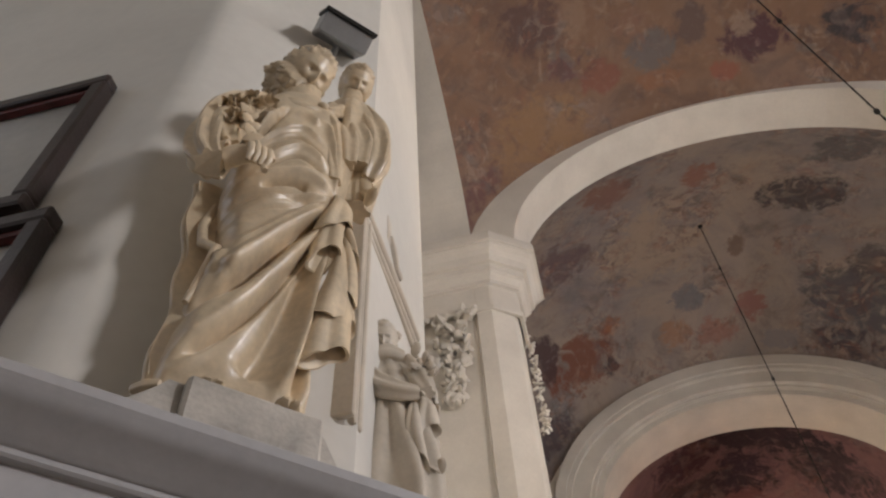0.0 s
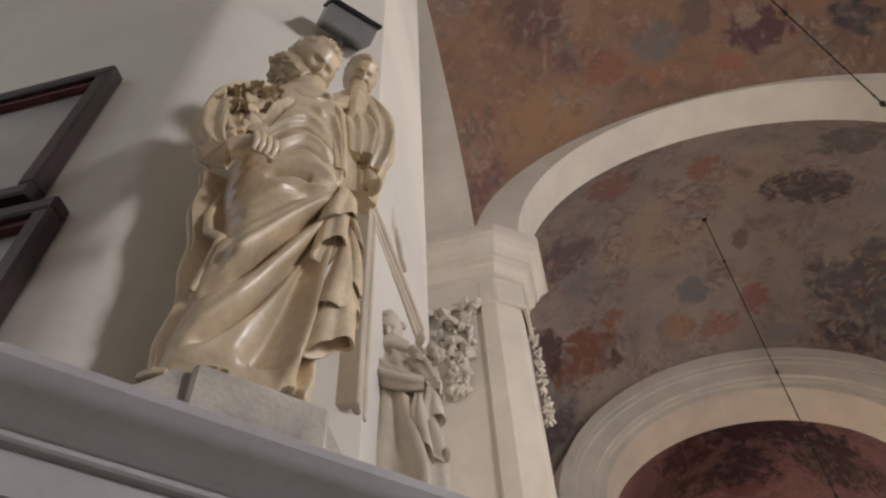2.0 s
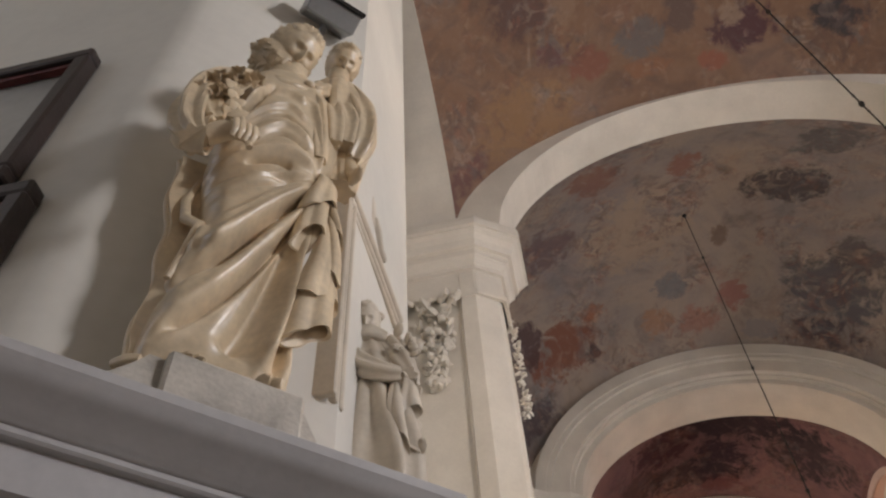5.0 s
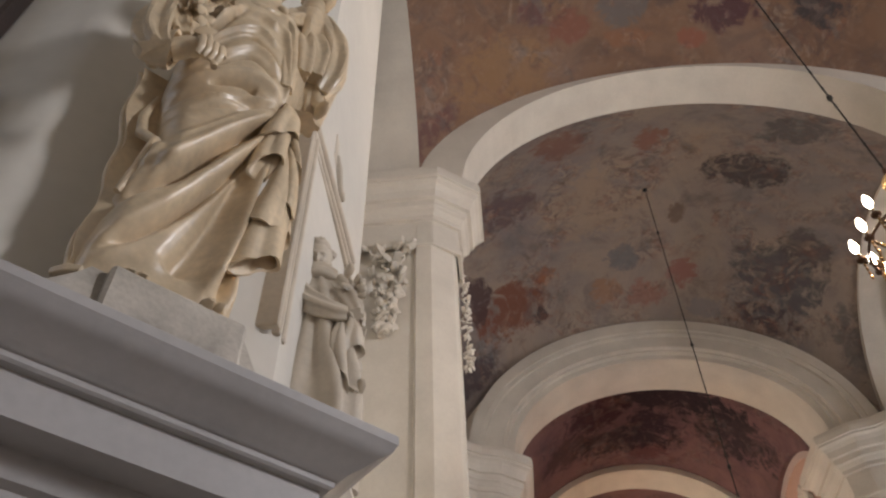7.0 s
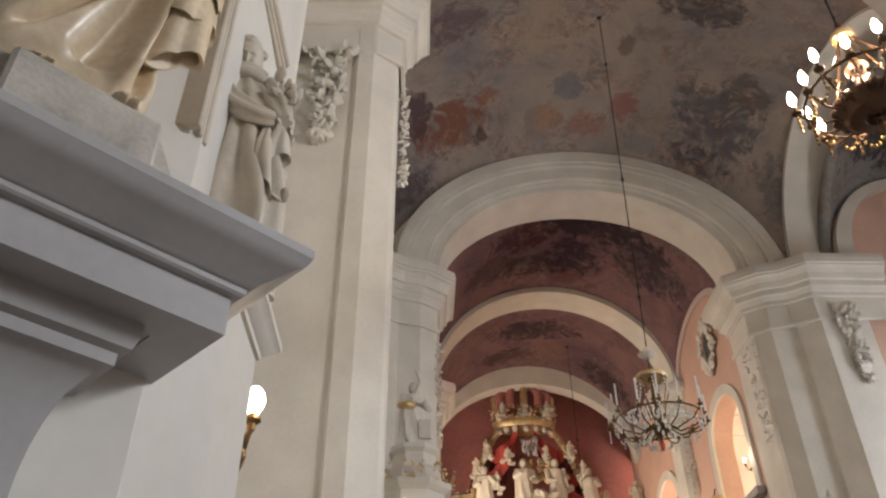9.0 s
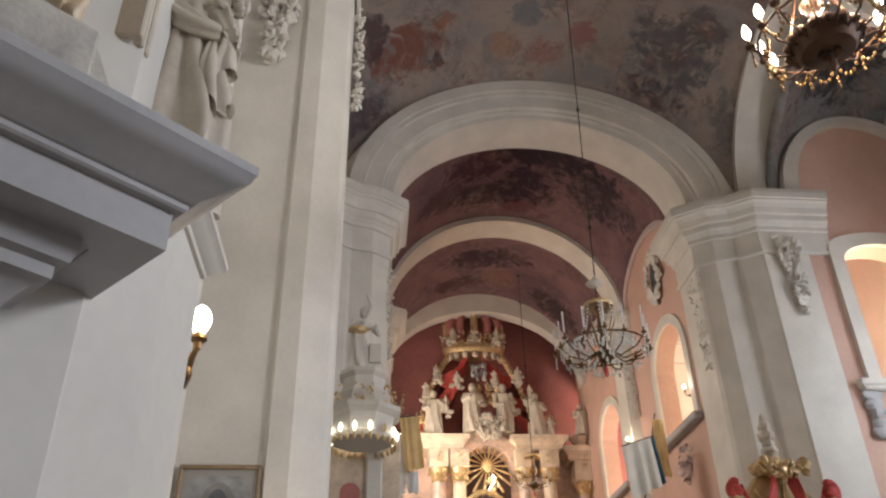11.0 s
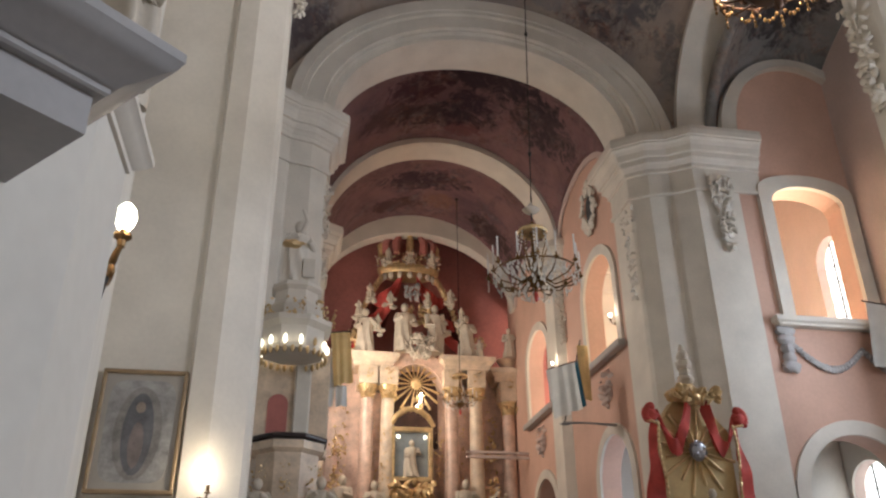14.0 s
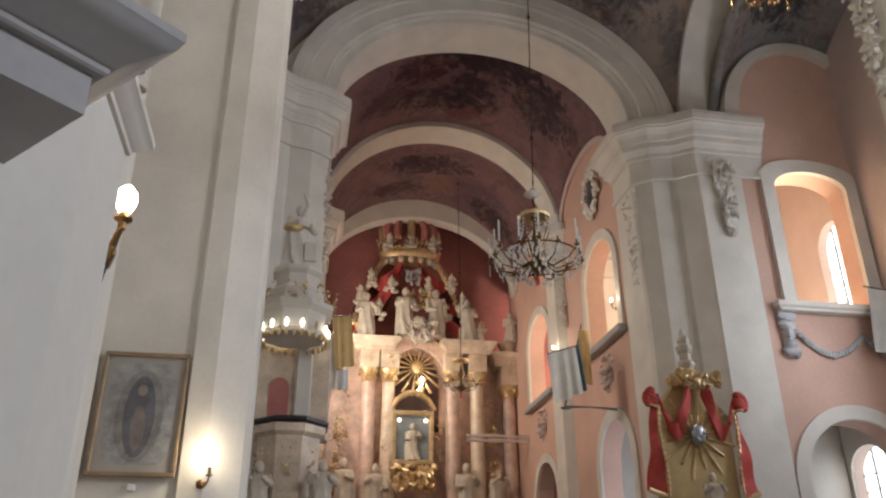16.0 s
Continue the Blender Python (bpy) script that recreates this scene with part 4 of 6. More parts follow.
    for q, h in ((0.050, -0.05), (0.066, -0.01), (0.076, 0.02), (0.078, 0.032), (0.066, 0.028), (0.05, -0.01), (0.03, -0.05)):
        o = Vector((-1.03, -0.535, 3.86)) + Vector((0.80, -0.55, 0.0)) * h
        rim.append([o + (Vector((0.5, 0.72, 0.1)) * 0.6 * math.cos(g) + Vector((0, -0.1, 1.15)) * math.sin(g)) * q * (1 + 0.12 * math.sin(3 * g)) for g in (2 * math.pi * i / 30 for i in range(30))])
    loft(b, rim)
    tube(b, [(-1.02, -0.54, 3.86), (-0.975, -0.57, 3.89), (-0.945, -0.585, 3.895)], [0.036, 0.034, 0.03], 12)
    # hand with hanging fingers
    ball(b, (-0.93, -0.592, 3.892), (0.042, 0.03, 0.033), 14, 10, 0.1)
    for k in range(4):
        tube(b, [(-0.962 + 0.019 * k, -0.60, 3.90), (-0.955 + 0.02 * k, -0.625, 3.88), (-0.95 + 0.02 * k, -0.622, 3.845), (-0.952 + 0.019 * k, -0.605, 3.82)], [0.011, 0.0125, 0.011, 0.008], 9)
    tube(b, [(-0.905, -0.585, 3.92), (-0.885, -0.605, 3.90), (-0.88, -0.615, 3.86)], [0.014, 0.012, 0.009], 9)
    # stalk, leaves and lilies
    tube(b, [(-0.893, -0.605, 3.80), (-0.925, -0.60, 3.92), (-0.965, -0.59, 4.02), (-0.985, -0.575, 4.14), (-1.0, -0.55, 4.28)], 0.0105, 8)
    rnd = random.Random(5)
    for x, y, zz, r in ((-1.065, -0.55, 4.20, 0.026), (-1.045, -0.555, 4.23, 0.028), (-1.02, -0.56, 4.22, 0.03), (-0.995, -0.56, 4.29, 0.03), (-0.97, -0.56, 4.27, 0.03), (-0.945, -0.55, 4.33, 0.03), (-0.925, -0.55, 4.35, 0.027), (-1.01, -0.57, 4.10, 0.026), (-1.04, -0.57, 4.11, 0.024), (-0.985, -0.54, 4.36, 0.024)):
        cup(b, (x, y, zz), (rnd.uniform(-0.5, 0.5), -0.6 + rnd.uniform(-0.3, 0.3), -0.7), r, 0.055)
        tube(b, [(x, y + 0.03, zz + 0.035), (-0.985, -0.57, 4.12)], 0.006, 6)
    for k in range(6):
        ball(b, (-0.955 - 0.008 * k, -0.598 + 0.005 * k, 3.97 + 0.04 * k), (0.024, 0.008, 0.034), 8, 6, 0.2, Euler((0.4, 1.1 * (-1) ** k, 0)).to_matrix())
    # neck, head and beard
    tube(b, [(-0.80, -0.42, 4.60), (-0.80, -0.46, 4.76)], [0.09, 0.075], 16)
    carved_head(b, (-0.812, -0.50, 4.815), (0.24, -0.50, -0.83), 0.112, 0.34, 3)
    # collar folds and the cloak over the far shoulder
    folded(b, [(-0.90, -0.45, 4.48), (-0.84, -0.50, 4.48), (-0.77, -0.51, 4.50), (-0.72, -0.48, 4.54)], [0.03, 0.04, 0.036, 0.03], 4, 0.25)
    folded(b, [(-0.72, -0.45, 4.58), (-0.68, -0.50, 4.42), (-0.655, -0.51, 4.24), (-0.63, -0.50, 4.06)], [0.04, 0.05, 0.04, 0.025], 5, 0.28)
    # the child on the far arm
    tube(b, [(-0.575, -0.42, 4.86), (-0.578, -0.44, 5.0)], [0.055, 0.045], 14)
    carved_head(b, (-0.575, -0.465, 5.05), (-0.02, -0.46, -0.9), 0.08, 0.0, 9)
    rings = []
    for j in range(40):
        t = j / 39
        zz = 4.985 - 0.855 * t
        wd = 0.052 + 0.07 * math.sin(min(1, t * 3.4) * math.pi / 2) - 0.06 * max(0, t - 0.6) / 0.4
        ring = []
        for i in range(60):
            g = 2 * math.pi * i / 60
            k = 1 + 0.15 * math.sin(6 * g + 4 * t + 1.6 * noise.noise((3 * math.cos(g), 3 * math.sin(g), 4 * t))) * min(1, t * 3)
            ring.append((-0.56 + 0.045 * t + wd * k * math.cos(g), -0.40 + wd * 0.8 * k * math.sin(g), zz))
        rings.append(ring)
    loft(b, rings)
    folded(b, [(-0.62, -0.43, 4.78), (-0.665, -0.48, 4.66), (-0.69, -0.51, 4.58), (-0.715, -0.52, 4.56)], [0.036, 0.038, 0.028, 0.016], 5, 0.2)
    ball(b, (-0.725, -0.525, 4.56), (0.024, 0.02, 0.018), 10, 7, 0.2)
    folded(b, [(-0.53, -0.42, 4.90), (-0.475, -0.46, 4.70), (-0.465, -0.49, 4.52), (-0.475, -0.49, 4.36), (-0.50, -0.46, 4.24)], [0.045, 0.056, 0.055, 0.05, 0.03], 5, 0.34)
    folded(b, [(-0.56, -0.46, 4.64), (-0.54, -0.50, 4.46), (-0.545, -0.49, 4.26)], [0.04, 0.045, 0.03], 4, 0.34)
    folded(b, [(-0.60, -0.47, 4.56), (-0.60, -0.51, 4.40), (-0.585, -0.50, 4.22)], [0.035, 0.038, 0.026], 4, 0.34)
    tube(b, [(-0.50, -0.45, 4.26), (-0.49, -0.46, 4.18), (-0.49, -0.50, 4.12)], [0.032, 0.026, 0.018], 10)
    ball(b, (-0.49, -0.50, 4.11), (0.022, 0.045, 0.02), 10, 7, 0.1)
    return b


ob = link_mesh("statue", saint(), STATUE, None, True)
ob.matrix_world = ALT
tagged(ob, "cream and gilt carved statue of a robed figure carrying a child", "statue")


def kneeler():
    """A small robed figure with curled hair, its arms full of gathered cloth and leaves."""
    b = bmesh.new()
    rings = []
    for j in range(70):
        t = j / 69
        w = 0.150 - 0.045 * t + 0.02 * math.sin(t * 5) - 0.05 * max(0, t - 0.86) / 0.14
        ring = []
        for i in range(110):
            a = 2 * math.pi * i / 110
            fold = math.sin(8 * a + 2.6 * t + 2.0 * noise.noise((1.5 * math.cos(a), 1.5 * math.sin(a), 2.2 * t)))
            f = 1 + 0.17 * math.copysign(abs(fold) ** 0.7, fold) * (0.35 + 0.75 * (1 - t)) + 0.10 * math.sin(3 * a - 4 * t) * (1 - t)
            ring.append((-0.255 - 0.06 * t + 0.02 * math.sin(t * 3) + w * f * math.cos(a), -0.21 + w * 0.85 * f * math.sin(a), 2.845 + 0.84 * t))
        rings.append(ring)
    loft(b, rings)
    h = Vector((-0.335, -0.23, 3.765))
    carved_head(b, h, (-0.1, -0.75, -0.62), 0.066, 0.0, 4)
    rnd = random.Random(8)
    for k in range(34):
        a, e = rnd.uniform(0, 2 * math.pi), rnd.uniform(0.1, 1.3)
        ball(b, h + Vector((0.07 * math.cos(a) * math.cos(e), 0.015 + 0.065 * abs(math.sin(a)) * math.cos(e), 0.03 + 0.06 * math.sin(e))), (0.02, 0.018, 0.016), 8, 6, 0.3)
    # shoulders, arms and sleeves
    folded(b, [(-0.40, -0.20, 3.66), (-0.33, -0.23, 3.685), (-0.24, -0.21, 3.67)], [0.04, 0.055, 0.045], 5, 0.2)
    folded(b, [(-0.24, -0.21, 3.67), (-0.19, -0.26, 3.54), (-0.16, -0.30, 3.44)], [0.05, 0.05, 0.032], 5, 0.25)
    folded(b, [(-0.40, -0.22, 3.62), (-0.38, -0.29, 3.48), (-0.28, -0.33, 3.42), (-0.19, -0.33, 3.42)], [0.045, 0.045, 0.036, 0.026], 5, 0.25)
    # leaves and curled cloth down the far side
    for k in range(46):
        t = rnd.random()
        c = (-0.165 + rnd.uniform(-0.05, 0.04), -0.26 + rnd.uniform(-0.05, 0.03), 3.70 - 0.62 * t)
        ball(b, c, (rnd.uniform(0.022, 0.045), 0.012, rnd.uniform(0.014, 0.026)), 8, 6, 0.4, Euler((rnd.uniform(-1, 1), rnd.uniform(-2, 2), rnd.uniform(-1, 1))).to_matrix())
    fluted_fall(b, (-0.18, -0.29, 3.44), (-0.17, -0.29, 3.26), 0.05, 0.6)
    fluted_fall(b, (-0.23, -0.31, 3.40), (-0.22, -0.31, 3.12), 0.045, 2.1)
    return b


ob = link_mesh("statue", kneeler(), IVORY, None, True)
ob.matrix_world = pose(-0.69, 2.1, 3.121, 0, 0, 24) @ Matrix.Diagonal((0.95, 0.95, 1.1, 1)) @ Matrix.Translation((0.275, 0.21, -2.845))
tagged(ob, "ivory carved statue of a small robed figure on a pedestal", "statue")

# floodlight box high on the wall
lamp = thing("floodlight", ALT, "grey metal floodlight box on the wall", "floodlight")
tilt = Matrix.Translation((-0.60, -0.22, 6.18)) @ Euler((radians(-32), 0, radians(4))).to_matrix().to_4x4()
bm = bmesh.new()
block(bm, -0.15, 0.15, -0.06, 0.06, -0.12, 0.12, 0.012)
bmesh.ops.transform(bm, matrix=tilt, verts=bm.verts)
part("housing", bm, STEEL, lamp, smooth=False)
bm = bmesh.new()
for x0, x1, z0, z1 in ((-0.16, 0.16, 0.105, 0.13), (-0.16, 0.16, -0.13, -0.105), (-0.16, -0.14, -0.105, 0.105), (0.14, 0.16, -0.105, 0.105)):
    block(bm, x0, x1, -0.085, -0.061, z0, z1, 0.004)
bmesh.ops.transform(bm, matrix=tilt, verts=bm.verts)
part("front_frame", bm, IRON, lamp, "black frame round the glass", smooth=False)
bm = bmesh.new()
block(bm, -0.139, 0.139, -0.072, -0.062, -0.104, 0.104)
bmesh.ops.transform(bm, matrix=tilt, verts=bm.verts)
part("glass", bm, GLASSPAPER, lamp, smooth=False)
bm = bmesh.new()
tube(bm, [(-0.60, -0.16, 6.18), (-0.60, -0.08, 6.12), (-0.60, 0.0, 6.12)], 0.02, 8)
part("bracket", bm, STEEL, lamp)


def framed_print(xr, z0, z1, width, label):
    f = thing("framed_picture", pose(0, 1.138, 0), label, "picture", "framed pictures on the wall")
    x0, x1 = xr - width, xr
    bars = [(x0, x1, z1 - 0.075, z1), (x0, x1, z0, z0 + 0.075), (x0, x0 + 0.075, z0 + 0.0755, z1 - 0.0755), (x1 - 0.075, x1, z0 + 0.0755, z1 - 0.0755)]
    for a, c, lo, hi in bars:
        b = bmesh.new()
        block(b, a, c, -0.085, -0.002, lo, hi, 0.012)
        part("frame_bar", b, DARKWOOD, f, smooth=False)
        b = bmesh.new()
        if c - a > hi - lo:
            block(b, a + 0.076, c - 0.076, -0.06, -0.022, lo - 0.028 if lo > (z0 + z1) / 2 else hi, lo if lo > (z0 + z1) / 2 else hi + 0.028, 0.006)
        else:
            block(b, c if a < (x0 + x1) / 2 else a - 0.028, c + 0.028 if a < (x0 + x1) / 2 else a, -0.06, -0.022, lo + 0.03, hi - 0.03, 0.006)
        part("inner_carving", b, REDWOOD, f, "dark red carved slip", smooth=False)
    b = bmesh.new()
    block(b, x0 + 0.07, x1 - 0.07, -0.02, -0.008, z0 + 0.07, z1 - 0.07)
    part("print", b, GLASSPAPER, f, "pale grey glazed print", smooth=False)
    return f


framed_print(-1.75, 4.07, 5.17, 1.1, "glazed print in a black and dark red wooden frame")
framed_print(-1.59, 2.95, 3.99, 1.2, "glazed print in a black wooden frame")

# ---- wall sconces ----
def sconce(m, label, watts, short=False):
    s = thing("wall_sconce", m, label, "lamp", "brass wall sconces")
    b = bmesh.new()
    lathe(b, [(0.0, 0), (0.035, 0.002), (0.04, 0.012), (0.02, 0.025), (0.0, 0.027)], 16)
    bmesh.ops.transform(b, matrix=pose(0, 0, 0, 90, 0, 0), verts=b.verts)
    part("backplate", b, BRASS, s)
    b = bmesh.new()
    tube(b, [(0, -0.02, 0), (0.02, -0.06, -0.025), (0.05, -0.1, -0.02), (0.07, -0.13, 0.02), (0.075, -0.135, 0.05)], [0.009, 0.008, 0.008, 0.009, 0.008], 8)
    part("arm", b, BRASS, s)
    b = bmesh.new()
    lathe(b, [(0.0, 0.045), (0.028, 0.05), (0.03, 0.058), (0.014, 0.065), (0.014, 0.13), (0.0, 0.131)], 14, (0.075, -0.135, 0))
    part("candle_cup", b, BRASS, s)
    b = bmesh.new()
    lathe(b, [(0.004, 0.132), (0.02, 0.14), (0.03, 0.162), (0.026, 0.19), (0.012, 0.212), (0.003, 0.218)], 14, (0.075, -0.135, 0))
    part("bulb", b, BULB, s, "glowing candle bulb")
    p = m @ Vector((0.075, -0.17, 0.24))
    bulb_light(p.x, p.y, p.z, watts)
    return s


# the near one stands out from the side wall
near = thing("wall_sconce", pose(-0.72, 2.98, 0), "brass wall sconce with one glowing bulb and hanging cable", "lamp", "brass wall sconces")
bm = bmesh.new()
lathe(bm, [(0.004, 3.075), (0.022, 3.08), (0.036, 3.105), (0.042, 3.135), (0.036, 3.165), (0.016, 3.19), (0.003, 3.194)], 18)
part("bulb", bm, BULB, near, "glowing round bulb")
bm = bmesh.new()
lathe(bm, [(0.0, 3.0), (0.015, 3.004), (0.018, 3.03), (0.036, 3.045), (0.034, 3.058), (0.016, 3.064), (0.014, 3.08), (0.0, 3.081)], 14)
part("lamp_holder", bm, BRASS, near)
bm = bmesh.new()
tube(bm, [(0, 0, 3.01), (-0.012, 0.0, 2.975), (-0.022, 0.012, 2.945), (-0.03, 0.03, 2.925), (-0.045, 0.06, 2.92)], [0.012, 0.014, 0.016, 0.012, 0.01], 8)
ball(bm, (-0.024, 0.01, 2.905), (0.019, 0.019, 0.03), 10, 7, 0.2)
part("arm", bm, BRASS, near)
bm = bmesh.new()
tube(bm, [(-0.03, 0.01, 2.88), (-0.036, 0.012, 2.84), (-0.042, 0.014, 2.79)], [0.009, 0.007, 0.005], 7)
part("finial", bm, IRON, near)
bm = bmesh.new()
lathe(bm, [(0.0, 0), (0.05, 0.002), (0.055, 0.014), (0.02, 0.03), (0.0, 0.031)], 16)
bmesh.ops.transform(bm, matrix=pose(-0.055, 0.062, 2.92, 0, 90, 0), verts=bm.verts)
part("backplate", bm, BRASS, near)
bulb_light(-0.62, 2.9, 3.16, 3.2)

# ---- the picture on the pier with sconces at its sides ----
pic = thing("framed_picture", pose(-1.365, 7.41, 3.335, -2.0, 0, 0), "faded print of an oval figure in a thin gilt frame", "picture")
W2, H2 = 0.365, 0.545
for x0, x1, z0, z1 in ((-W2, W2, H2 - 0.035, H2), (-W2, W2, -H2, -H2 + 0.035), (-W2, -W2 + 0.035, -H2 + 0.036, H2 - 0.036), (W2 - 0.035, W2, -H2 + 0.036, H2 - 0.036)):
    bm = bmesh.new()
    block(bm, x0, x1, -0.035, 0.02, z0, z1, 0.008)
    part("frame_bar", bm, FRAMEWOOD, pic, smooth=False)
MAT = material("cream_card", (0.36, 0.33, 0.29), 0.5, scale=4, fine=40, vary=0.06)
bm = bmesh.new()
block(bm, -W2 + 0.03, W2 - 0.03, -0.006, 0.01, -H2 + 0.03, H2 - 0.03)
part("mount", bm, MAT, pic, "cream mount", smooth=False)
for k, (rx, rz, cz, col, y) in enumerate(((0.285, 0.45, 0.0, (0.33, 0.32, 0.31), -0.009), (0.20, 0.41, -0.02, (0.25, 0.235, 0.22), -0.012), (0.13, 0.36, -0.03, (0.13, 0.13, 0.14), -0.015), (0.06, 0.20, -0.13, (0.20, 0.165, 0.155), -0.018), (0.04, 0.05, 0.2, (0.33, 0.27, 0.22), -0.021))):
    bm = bmesh.new()
    pts = [(rx * math.copysign(abs(math.cos(a)) ** (0.35 if k == 0 else 1), math.cos(a)), cz + rz * math.copysign(abs(math.sin(a)) ** (0.35 if k == 0 else 1), math.sin(a))) for a in (2 * math.pi * i / 48 for i in range(48))]
    loft(bm, [[(x, y + 0.003, z) for x, z in pts], [(x, y, z) for x, z in pts]])
    part("printed_shape", bm, material("faded_ink", col, 0.4, scale=9, fine=50, vary=0.2), pic, smooth=False)
bm = bmesh.new()
block(bm, -0.035, 0.035, -0.02, 0.03, -0.64, -0.58, 0.006)
label_plate = link_mesh("switch_plate", bm, CLOTHWHITE, None)
label_plate.matrix_world = pose(-1.345, 7.42, 3.32)
tagged(label_plate, "small white plate on the pier below the picture", "plate")
sconce(pose(-0.78, 7.386, 2.74), "brass wall sconce with a glowing candle bulb on the pier", 10.0)
sconce(pose(-1.93, 7.448, 2.80), "brass wall sconce with a glowing candle bulb on the pier", 9.0)

# ---- stucco on the piers ----
def stucco_on(base, name, m, w, h, count, seed, depth=0.1, taper=0.75):
    b = bmesh.new()
    garland(b, m, w, h, count, seed, depth, taper)
    return part(name, b, STUCCO, base, "moulded stucco flowers and leaves")


stucco_on(pier_names["al"], "stucco_garland", pose(-1.36, 7.44, 10.62), 0.72, 1.75, 150, 1, 0.14)
stucco_on(pier_names["al"], "stucco_garland", pose(-0.40, 7.95, 10.5, 0, 0, 90), 0.4, 1.9, 70, 2, 0.12)
stucco_on(pier_names["ar"], "stucco_garland", pose(7.6, 7.95, 10.5, 0, 0, -90), 0.6, 2.4, 120, 3, 0.14)
stucco_on(pier_names["ar"], "stucco_garland", pose(8.55, 7.44, 10.6), 0.7, 1.75, 120, 4, 0.12)
stucco_on(pier_names["br"], "stucco_garland", pose(8.74, 14.19, 10.95), 0.62, 1.85, 150, 5, 0.12)
stucco_on(pier_names["br"], "stucco_garland", pose(6.86, 14.95, 10.4, 0, 0, -55), 0.4, 2.2, 90, 6, 0.1)
stucco_on(pier_names["bl"], "stucco_garland", pose(0.24, 15.0, 10.4, 0, 0, 60), 0.4, 2.2, 80, 7, 0.1)
stucco_on(pier_names["cr"], "stucco_garland", pose(6.9, 20.0, 11.2), 0.5, 2.2, 90, 8, 0.1)

# ---- chandeliers ----
BRONZE = material("brown_bronze", (0.11, 0.06, 0.035), 0.45, 0.7, scale=9, fine=60, vary=0.2)


def chandelier_arm(c, k, arms, r, lit, metal, tall):
    a = 2 * math.pi * k / arms
    ca, sa = math.cos(a), math.sin(a)
    rr = r * (1.0 if k % 2 else 1.12)
    b = bmesh.new()
    tube(b, [(0.1 * ca, 0.1 * sa, 0.24), (0.45 * r * ca, 0.45 * r * sa, 0.1), (0.8 * rr * ca, 0.8 * rr * sa, 0.16), (rr * ca, rr * sa, 0.30)], [0.014, 0.011, 0.011, 0.012], 7)
    lathe(b, [(0.0, 0.30), (0.04, 0.31), (0.045, 0.325), (0.014, 0.335), (0.012, 0.40), (0.0, 0.401)], 10, (rr * ca, rr * sa, 0))
    arm = part("arm", b, metal, c)
    b = bmesh.new()
    lathe(b, [(0.003, 0.402), (0.022, 0.43), (0.036, 0.47), (0.03, 0.52), (0.012, 0.57), (0.003, 0.58)] if lit else [(0.013, 0.402), (0.013, 0.40 + tall), (0.003, 0.42 + tall)], 10, (rr * ca, rr * sa, 0))
    part("bulb" if lit else "candle", b, BULB if lit else CLOTHWHITE, arm)
    b = bmesh.new()
    for q in range(7):
        t = q / 6
        a2 = a + 2 * math.pi / arms * t
        ball(b, (0.93 * r * math.cos(a2), 0.93 * r * math.sin(a2), 0.25 - 0.13 * math.sin(math.pi * t)), (0.016, 0.016, 0.026), 6, 5)
    for q in range(4):
        ball(b, (rr * ca, rr * sa, 0.26 - 0.05 * q), (0.014, 0.014, 0.024), 6, 5)
    tagged(part("crystal_string", b, BRASS if lit else CRYSTAL, c), "string of small cut glass drops", kind="stuff")


